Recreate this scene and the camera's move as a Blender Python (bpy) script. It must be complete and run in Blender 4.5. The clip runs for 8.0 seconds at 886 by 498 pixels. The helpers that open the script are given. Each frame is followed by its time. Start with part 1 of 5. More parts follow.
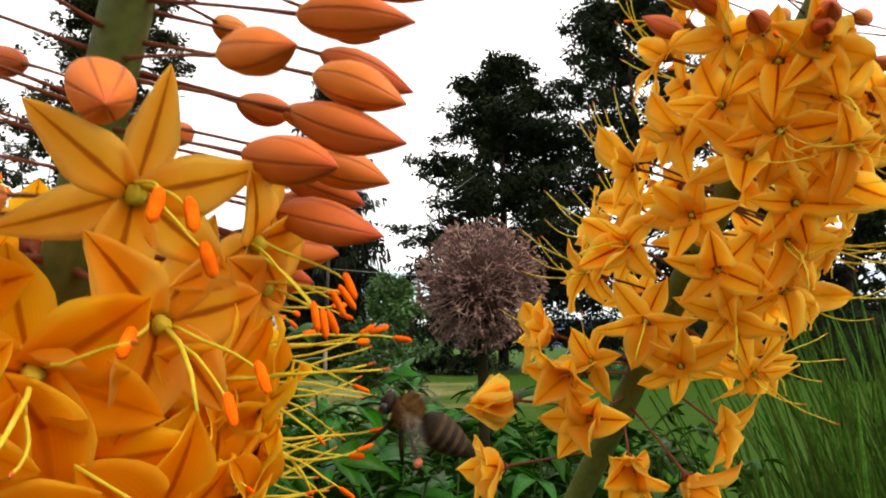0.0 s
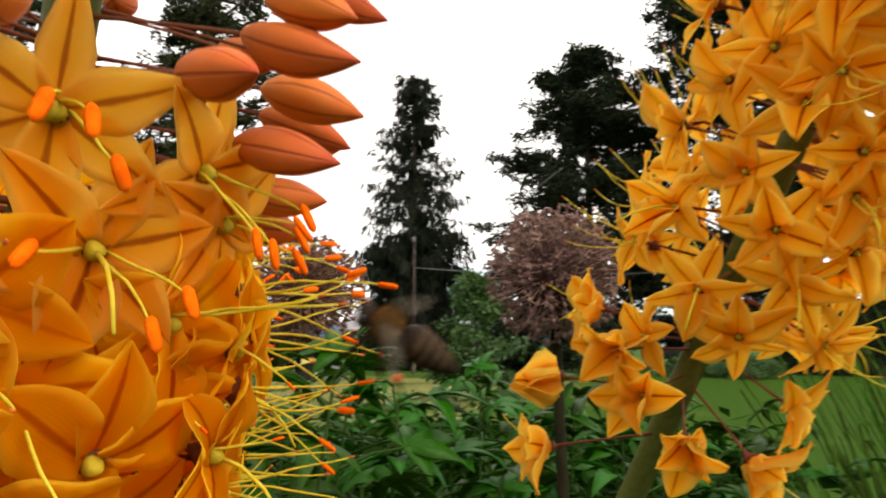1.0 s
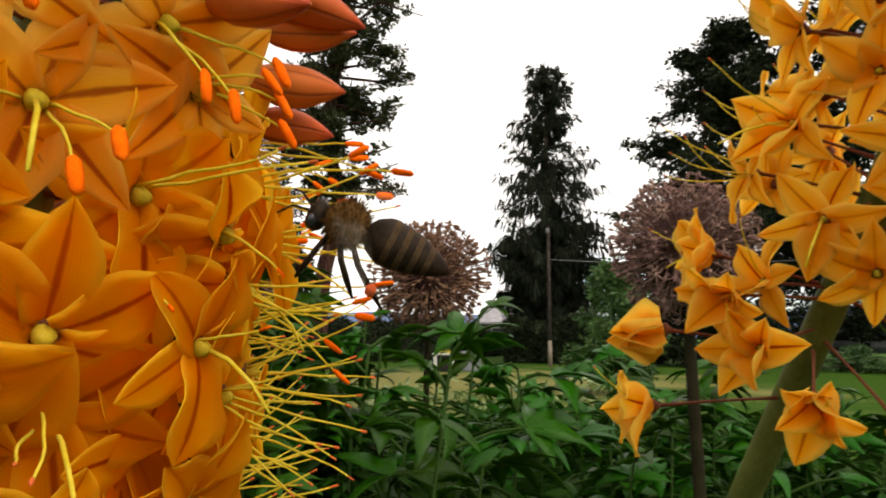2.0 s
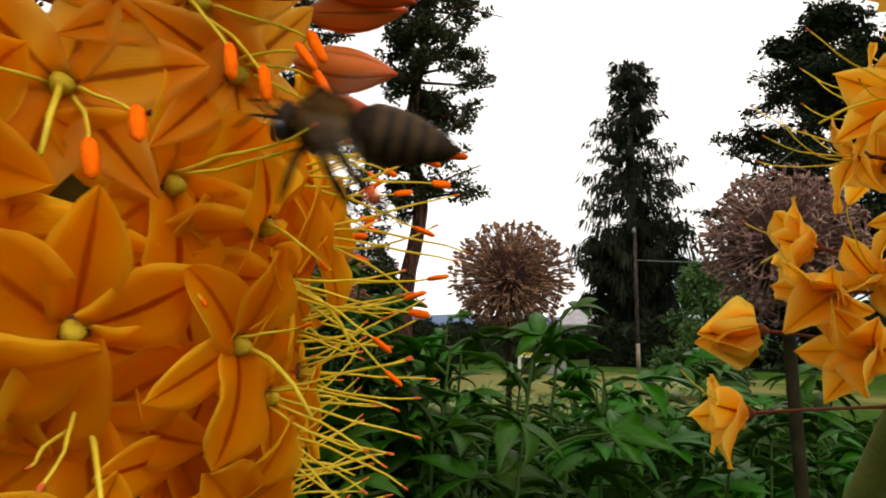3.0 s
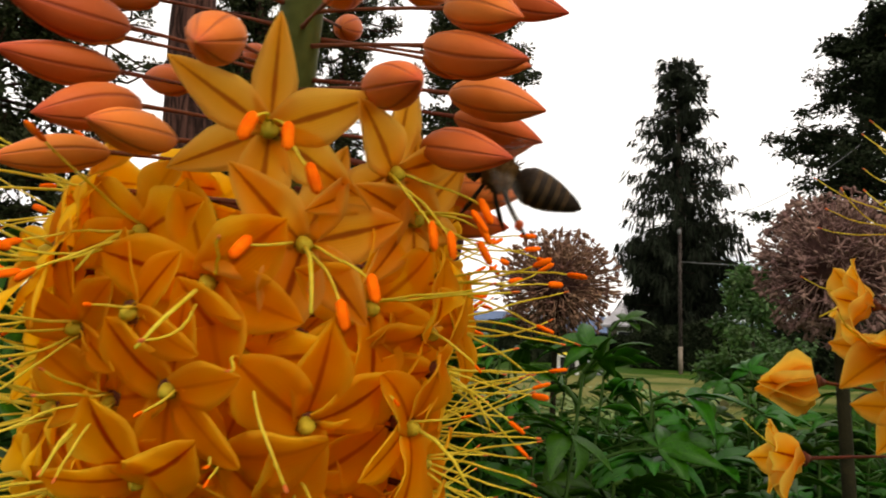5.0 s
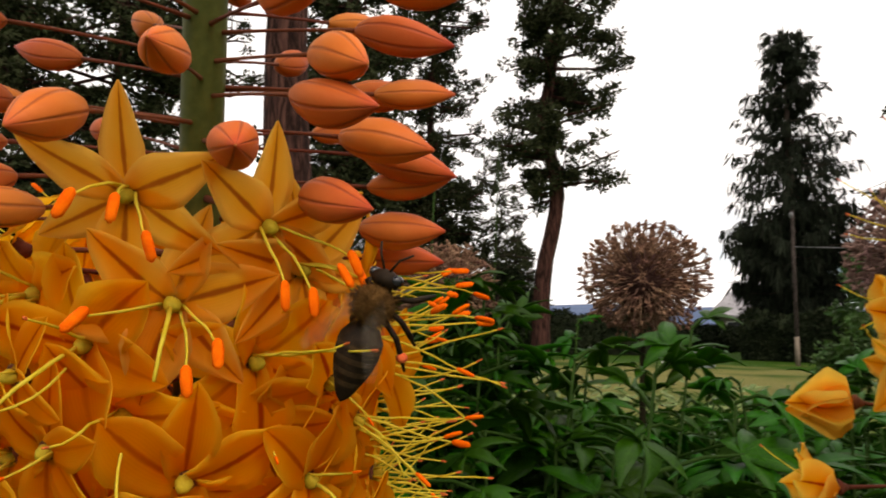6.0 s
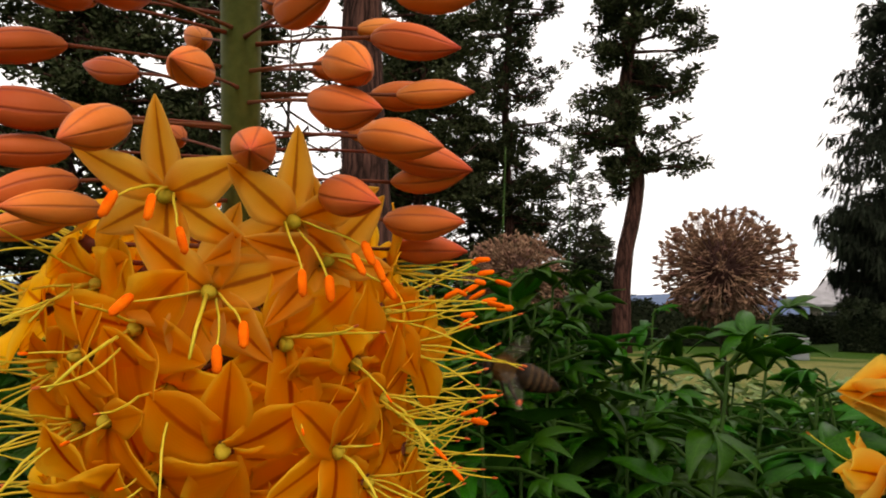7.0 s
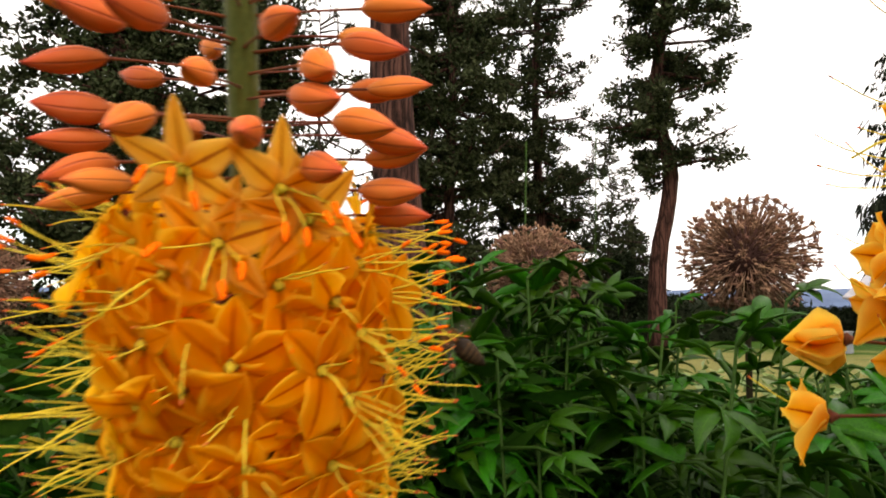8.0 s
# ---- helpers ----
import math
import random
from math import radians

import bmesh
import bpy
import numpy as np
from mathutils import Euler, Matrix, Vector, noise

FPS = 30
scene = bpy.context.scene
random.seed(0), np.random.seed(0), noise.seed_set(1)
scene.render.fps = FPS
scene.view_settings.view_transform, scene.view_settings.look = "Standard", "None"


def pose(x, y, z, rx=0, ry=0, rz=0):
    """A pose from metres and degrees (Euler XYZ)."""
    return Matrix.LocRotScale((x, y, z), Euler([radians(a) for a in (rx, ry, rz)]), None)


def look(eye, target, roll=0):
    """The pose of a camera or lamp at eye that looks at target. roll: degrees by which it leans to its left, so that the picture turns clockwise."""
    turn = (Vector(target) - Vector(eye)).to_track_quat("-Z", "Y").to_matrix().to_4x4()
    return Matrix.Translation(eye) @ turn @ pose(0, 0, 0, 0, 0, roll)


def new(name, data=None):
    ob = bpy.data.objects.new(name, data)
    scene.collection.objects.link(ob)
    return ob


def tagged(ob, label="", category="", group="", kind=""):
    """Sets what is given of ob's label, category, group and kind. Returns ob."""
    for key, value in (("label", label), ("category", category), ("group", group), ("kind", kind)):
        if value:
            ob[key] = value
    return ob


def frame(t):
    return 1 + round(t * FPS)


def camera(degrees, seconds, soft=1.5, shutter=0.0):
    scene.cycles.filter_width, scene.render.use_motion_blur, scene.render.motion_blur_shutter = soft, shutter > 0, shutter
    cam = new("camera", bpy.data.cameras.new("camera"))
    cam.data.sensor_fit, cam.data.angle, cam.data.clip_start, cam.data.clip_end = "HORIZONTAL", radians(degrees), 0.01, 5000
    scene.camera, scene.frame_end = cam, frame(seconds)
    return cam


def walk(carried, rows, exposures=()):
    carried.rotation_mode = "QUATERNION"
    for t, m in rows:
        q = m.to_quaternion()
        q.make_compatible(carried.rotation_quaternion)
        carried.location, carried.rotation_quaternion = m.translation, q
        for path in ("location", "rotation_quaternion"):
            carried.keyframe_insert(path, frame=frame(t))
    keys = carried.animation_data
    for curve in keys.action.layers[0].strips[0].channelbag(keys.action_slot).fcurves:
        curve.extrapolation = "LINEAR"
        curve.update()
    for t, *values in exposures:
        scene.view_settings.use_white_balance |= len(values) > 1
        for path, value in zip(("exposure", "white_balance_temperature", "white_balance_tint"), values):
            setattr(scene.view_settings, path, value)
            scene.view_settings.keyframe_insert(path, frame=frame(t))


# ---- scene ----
cam = camera(66.26, 8.0, soft=1.9, shutter=0.5)
PATH = [
    (0.0, 0.0342, -0.0694, 1.2008, 98.16, -0.1, -0.0),
    (0.5, 0.0378, -0.0659, 1.1964, 97.94, 0.21, 1.68),
    (1.0, 0.0467, -0.0617, 1.1943, 98.0, 0.17, 7.27),
    (1.2, 0.0484, -0.0571, 1.1918, 97.92, 0.2, 10.18),
    (1.5, 0.054, -0.0515, 1.1873, 98.11, 0.01, 15.02),
    (1.7, 0.0563, -0.0497, 1.1845, 97.67, -0.02, 16.54),
    (2.8, 0.0576, -0.0373, 1.1824, 97.66, 0.16, 24.68),
    (3.0, 0.0573, -0.0387, 1.1828, 97.61, -0.12, 25.64),
    (3.5, 0.056, -0.0431, 1.1829, 97.47, -0.97, 26.42),
    (4.0, 0.0526, -0.0481, 1.1884, 97.44, -1.52, 27.02),
    (4.5, 0.0565, -0.0565, 1.193, 97.43, -1.63, 27.4),
    (4.7, 0.0539, -0.0643, 1.1925, 97.33, -1.84, 27.73),
    (5.8, 0.0727, -0.047, 1.2002, 96.85, -0.98, 35.17),
    (6.0, 0.0754, -0.0462, 1.2007, 96.63, -0.76, 37.15),
    (6.2, 0.073, -0.0436, 1.1992, 96.43, -0.61, 38.84),
    (6.5, 0.0799, -0.0464, 1.1969, 96.12, -0.6, 41.0),
    (7.0, 0.0852, -0.0453, 1.2, 95.79, -0.62, 43.68),
    (7.2, 0.0888, -0.0462, 1.1971, 95.79, -0.41, 44.67),
    (7.5, 0.0984, -0.0526, 1.1959, 95.85, -0.01, 45.84),
    (7.8, 0.1108, -0.0613, 1.1888, 95.77, 0.17, 46.33),
    (8.0, 0.1096, -0.0529, 1.1912, 95.7, 0.29, 46.53),
]
walk(cam, [(t, pose(*p)) for t, *p in PATH], [(0.0, 0.50, 7000, 10), (1.5, 0.38, 7300, 11), (2.8, 0.10, 7300, 11), (4.5, 0.08, 7300, 11), (6.0, 0.0, 7300, 14), (7.0, 0.05, 7300, 14), (7.5, 0.24, 7300, 14), (7.8, 0.50, 7300, 13), (8.0, 0.62, 7300, 13)])


# ---- light ----
def build_world():
    """A bright overcast sky with thin spots of blue, and a wide soft sun behind the cloud."""
    w = bpy.data.worlds.new("overcast_sky")
    scene.world = w
    w.use_nodes = True
    nt = w.node_tree
    nt.nodes.clear()
    out = nt.nodes.new("ShaderNodeOutputWorld")
    bg = nt.nodes.new("ShaderNodeBackground")
    sky = nt.nodes.new("ShaderNodeTexSky")
    sky.sky_type, sky.sun_disc = "NISHITA", False
    sky.sun_elevation, sky.sun_rotation = radians(50), radians(245)
    tc = nt.nodes.new("ShaderNodeTexCoord")
    ns = nt.nodes.new("ShaderNodeTexNoise")
    ns.inputs["Scale"].default_value, ns.inputs["Detail"].default_value = 2.2, 5
    flat = nt.nodes.new("ShaderNodeMapping")
    flat.inputs["Scale"].default_value = (1.4, 1.4, 4.0)
    up = nt.nodes.new("ShaderNodeSeparateXYZ")
    deck = nt.nodes.new("ShaderNodeMath")
    deck.operation = "MULTIPLY_ADD"
    deck.inputs[1].default_value = 1.5
    nt.links.new(tc.outputs["Generated"], flat.inputs["Vector"])
    nt.links.new(tc.outputs["Generated"], up.inputs[0])
    height = nt.nodes.new("ShaderNodeMath")
    height.operation = "ABSOLUTE"
    nt.links.new(up.outputs["Z"], height.inputs[0])
    nt.links.new(height.outputs[0], deck.inputs[0])
    nt.links.new(ns.outputs["Fac"], deck.inputs[2])
    ramp = nt.nodes.new("ShaderNodeValToRGB")
    ramp.color_ramp.elements[0].position, ramp.color_ramp.elements[1].position = 0.48, 0.66
    mix = nt.nodes.new("ShaderNodeMix")
    mix.data_type = "RGBA"
    mix.inputs[7].default_value = (13.0, 13.2, 13.6, 1)
    bg.inputs["Strength"].default_value = 0.1
    nt.links.new(flat.outputs[0], ns.inputs["Vector"])
    nt.links.new(deck.outputs[0], ramp.inputs["Fac"])
    nt.links.new(ramp.outputs["Color"], mix.inputs[0])
    haze = nt.nodes.new("ShaderNodeVectorMath")
    haze.operation = "MULTIPLY"
    haze.inputs[1].default_value = (1.3, 1.5, 1.7)
    nt.links.new(sky.outputs["Color"], haze.inputs[0])
    nt.links.new(haze.outputs[0], mix.inputs[6])
    nt.links.new(mix.outputs[2], bg.inputs["Color"])
    nt.links.new(bg.outputs["Background"], out.inputs["Surface"])
    sun = new("sun", bpy.data.lights.new("sun", "SUN"))
    sun.data.energy, sun.data.angle, sun.data.color = 1.9, radians(35), (1.0, 0.95, 0.88)
    sun.matrix_world = look((13, -6, 17), (0, 0, 0))


build_world()


# ---- materials ----
def base_nodes(name):
    m = bpy.data.materials.new(name)
    m.use_nodes = True
    nt = m.node_tree
    return m, nt, nt.nodes["Principled BSDF"], nt.nodes["Material Output"]


def ramp_node(nt, fac, stops):
    r = nt.nodes.new("ShaderNodeValToRGB")
    el = r.color_ramp.elements
    while len(el) < len(stops):
        el.new(0.5)
    for e, (p, c) in zip(el, stops):
        e.position, e.color = p, (*c, 1)
    nt.links.new(fac, r.inputs["Fac"])
    return r.outputs["Color"]


def noise_node(nt, scale, detail=4, vec=None, coord="Object"):
    n = nt.nodes.new("ShaderNodeTexNoise")
    n.inputs["Scale"].default_value, n.inputs["Detail"].default_value = scale, detail
    if vec is None:
        vec = nt.nodes.new("ShaderNodeTexCoord").outputs[coord]
    nt.links.new(vec, n.inputs["Vector"])
    return n.outputs["Fac"]


def mix_color(nt, fac, a, b, mode="MIX"):
    n = nt.nodes.new("ShaderNodeMix")
    n.data_type, n.blend_type = "RGBA", mode
    for sock, val in ((n.inputs[0], fac), (n.inputs[6], a), (n.inputs[7], b)):
        if isinstance(val, (int, float)):
            sock.default_value = val
        elif isinstance(val, tuple):
            sock.default_value = (*val, 1)
        else:
            nt.links.new(val, sock)
    return n.outputs[2]


def math_node(nt, op, a, b=0.0):
    n = nt.nodes.new("ShaderNodeMath")
    n.operation = op
    for sock, val in ((n.inputs[0], a), (n.inputs[1], b)):
        if isinstance(val, (int, float)):
            sock.default_value = val
        else:
            nt.links.new(val, sock)
    return n.outputs[0]


def bump_into(nt, bsdf, height, strength, distance):
    b = nt.nodes.new("ShaderNodeBump")
    b.inputs["Strength"].default_value, b.inputs["Distance"].default_value = strength, distance
    nt.links.new(height, b.inputs["Height"])
    nt.links.new(b.outputs["Normal"], bsdf.inputs["Normal"])


def vary(nt, color, by, source="Object"):
    """Random lightness and hue for each object, or for each loose piece of a mesh."""
    if source == "Object":
        rnd = nt.nodes.new("ShaderNodeObjectInfo").outputs["Random"]
    else:
        rnd = nt.nodes.new("ShaderNodeNewGeometry").outputs["Random Per Island"]
    h = nt.nodes.new("ShaderNodeHueSaturation")
    nt.links.new(color, h.inputs["Color"])
    nt.links.new(math_node(nt, "ADD", math_node(nt, "MULTIPLY", rnd, by), 1 - by / 2), h.inputs["Value"])
    nt.links.new(math_node(nt, "ADD", math_node(nt, "MULTIPLY", rnd, by * 0.05), 0.5 - by * 0.025), h.inputs["Hue"])
    return h.outputs["Color"]


def surface(name, dark, light, scale, rough=0.7, bump=0.3, dist=0.002, fine=8.0, vary_by=0.0, source="Object", through_light=0.0, coord="Object", gloss=0.5):
    """Two-scale mottled surface; through_light lets a part of the light pass through thin things."""
    m, nt, bsdf, out = base_nodes(name)
    big = noise_node(nt, scale, 3, coord=coord)
    small = noise_node(nt, scale * fine, 5, coord=coord)
    fac = math_node(nt, "ADD", math_node(nt, "MULTIPLY", big, 0.6), math_node(nt, "MULTIPLY", small, 0.4))
    color = ramp_node(nt, fac, ((0.35, dark), (0.65, light)))
    if vary_by:
        color = vary(nt, color, vary_by, source)
    nt.links.new(color, bsdf.inputs["Base Color"])
    bsdf.inputs["Roughness"].default_value = rough
    bsdf.inputs["Specular IOR Level"].default_value = gloss
    if bump:
        bump_into(nt, bsdf, small, bump, dist)
    if through_light:
        tr = nt.nodes.new("ShaderNodeBsdfTranslucent")
        nt.links.new(color, tr.inputs["Color"])
        mx = nt.nodes.new("ShaderNodeMixShader")
        mx.inputs["Fac"].default_value = through_light
        nt.links.new(bsdf.outputs[0], mx.inputs[1])
        nt.links.new(tr.outputs[0], mx.inputs[2])
        nt.links.new(mx.outputs[0], out.inputs["Surface"])
    return m


def ribbed(name, base, edge, rib, rib_width, veins, rough, clear, vary_by=0.25, bold=0.92, margin=None, gloss=0.10):
    """Tepals and leaves: u runs across, v along; a dark midrib, fine lengthwise veins, mottled body."""
    m, nt, bsdf, out = base_nodes(name)
    uv = nt.nodes.new("ShaderNodeUVMap")
    uv.uv_map = "UVMap"
    sep = nt.nodes.new("ShaderNodeSeparateXYZ")
    nt.links.new(uv.outputs["UV"], sep.inputs[0])
    across = math_node(nt, "ABSOLUTE", math_node(nt, "SUBTRACT", math_node(nt, "MULTIPLY", sep.outputs["X"], 2.0), 1.0))
    body = ramp_node(nt, noise_node(nt, 260 if rib_width > 0.05 else 40), ((0.3, base), (0.7, edge)))
    rnd = nt.nodes.new("ShaderNodeObjectInfo").outputs["Random"]
    blur = noise_node(nt, 420 if rib_width > 0.05 else 60)
    wide = math_node(nt, "MULTIPLY", math_node(nt, "ADD", blur, 0.5), rib_width)
    line = math_node(nt, "SUBTRACT", 1.0, math_node(nt, "DIVIDE", across, wide))
    line = math_node(nt, "MINIMUM", math_node(nt, "MAXIMUM", math_node(nt, "MULTIPLY", line, 1.6), 0.0), 1.0)
    wave = nt.nodes.new("ShaderNodeTexWave")
    wave.inputs["Scale"].default_value, wave.inputs["Distortion"].default_value = veins, 1.2
    nt.links.new(uv.outputs["UV"], wave.inputs["Vector"])
    body = mix_color(nt, math_node(nt, "MULTIPLY", wave.outputs["Fac"], 0.12), body, rib)
    if margin:
        # the thin margins are paler than the body
        body = mix_color(nt, math_node(nt, "MULTIPLY", math_node(nt, "POWER", across, 1.8), 0.9), body, margin)
    strength = math_node(nt, "MULTIPLY", line, bold)
    if bold < 0.9:
        # the midrib is plain on some, faint on others
        strength = math_node(nt, "MULTIPLY", strength, math_node(nt, "ADD", math_node(nt, "MULTIPLY", rnd, 0.9), 0.35))
    color = vary(nt, mix_color(nt, strength, body, rib), vary_by)
    nt.links.new(color, bsdf.inputs["Base Color"])
    bsdf.inputs["Roughness"].default_value = rough
    bsdf.inputs["Specular IOR Level"].default_value = gloss
    bump_into(nt, bsdf, math_node(nt, "ADD", wave.outputs["Fac"], math_node(nt, "MULTIPLY", line, -1.0)), 0.14, 0.0002 if rib_width > 0.05 else 0.001)
    # a petal has two skins, so each one filters half of the colour
    tr = nt.nodes.new("ShaderNodeBsdfTranslucent")
    skin = nt.nodes.new("ShaderNodeGamma")
    skin.inputs["Gamma"].default_value = 0.5
    nt.links.new(color, skin.inputs["Color"])
    nt.links.new(skin.outputs["Color"], tr.inputs["Color"])
    mx = nt.nodes.new("ShaderNodeMixShader")
    mx.inputs["Fac"].default_value = clear
    nt.links.new(bsdf.outputs[0], mx.inputs[1])
    nt.links.new(tr.outputs[0], mx.inputs[2])
    nt.links.new(mx.outputs[0], out.inputs["Surface"])
    return m


def bark(name, dark, light, scale):
    """Bark broken into upright plates by dark fissures."""
    m, nt, bsdf, out = base_nodes(name)
    tc = nt.nodes.new("ShaderNodeTexCoord")
    mp = nt.nodes.new("ShaderNodeMapping")
    mp.inputs["Scale"].default_value = (scale * 1.6, scale * 1.6, scale * 0.16)
    warp = nt.nodes.new("ShaderNodeTexNoise")
    warp.inputs["Scale"].default_value, warp.inputs["Detail"].default_value = scale * 0.8, 5
    nt.links.new(tc.outputs["Object"], warp.inputs["Vector"])
    bent = nt.nodes.new("ShaderNodeVectorMath")
    bent.operation = "MULTIPLY_ADD"
    bent.inputs[1].default_value = (0.14, 0.14, 0.6)
    nt.links.new(warp.outputs["Color"], bent.inputs[0])
    nt.links.new(tc.outputs["Object"], bent.inputs[2])
    nt.links.new(bent.outputs[0], mp.inputs["Vector"])
    vo = nt.nodes.new("ShaderNodeTexVoronoi")
    vo.feature = "DISTANCE_TO_EDGE"
    nt.links.new(mp.outputs[0], vo.inputs["Vector"])
    vo.inputs["Scale"].default_value = 2.0
    body = ramp_node(nt, noise_node(nt, 6, 6, mp.outputs[0]), ((0.3, dark), (0.7, light)))
    crack = ramp_node(nt, vo.outputs["Distance"], ((0.0, (0.15, 0.15, 0.15)), (0.2, (1, 1, 1))))
    nt.links.new(mix_color(nt, 1.0, body, crack, "MULTIPLY"), bsdf.inputs["Base Color"])
    bsdf.inputs["Roughness"].default_value = 0.9
    bsdf.inputs["Specular IOR Level"].default_value = 0.1
    bump_into(nt, bsdf, vo.outputs["Distance"], 0.8, 0.05)
    return m


def bud_skin():
    """Salmon-orange bud with dark lengthwise seams; the tip redder."""
    m, nt, bsdf, out = base_nodes("bud_skin")
    uv = nt.nodes.new("ShaderNodeUVMap")
    uv.uv_map = "UVMap"
    sep = nt.nodes.new("ShaderNodeSeparateXYZ")
    nt.links.new(uv.outputs["UV"], sep.inputs[0])
    along = ramp_node(nt, sep.outputs["Y"], ((0.0, (0.42, 0.12, 0.026)), (0.35, (0.58, 0.135, 0.024)), (0.8, (0.55, 0.088, 0.018)), (1.0, (0.42, 0.028, 0.018))))
    mott = noise_node(nt, 380, 4)
    body = mix_color(nt, math_node(nt, "MULTIPLY", mott, 0.5), along, (0.70, 0.21, 0.045))
    saw = math_node(nt, "ABSOLUTE", math_node(nt, "SUBTRACT", math_node(nt, "FRACT", math_node(nt, "MULTIPLY", sep.outputs["X"], 6.0)), 0.5))
    seam = math_node(nt, "MAXIMUM", math_node(nt, "SUBTRACT", 1.0, math_node(nt, "DIVIDE", saw, 0.12)), 0.0)
    color = vary(nt, mix_color(nt, math_node(nt, "MULTIPLY", seam, 0.75), body, (0.24, 0.045, 0.02)), 0.35)
    nt.links.new(color, bsdf.inputs["Base Color"])
    bsdf.inputs["Roughness"].default_value = 0.5
    bsdf.inputs["Specular IOR Level"].default_value = 0.12
    bump_into(nt, bsdf, math_node(nt, "SUBTRACT", mott, seam), 0.4, 0.0003)
    return m


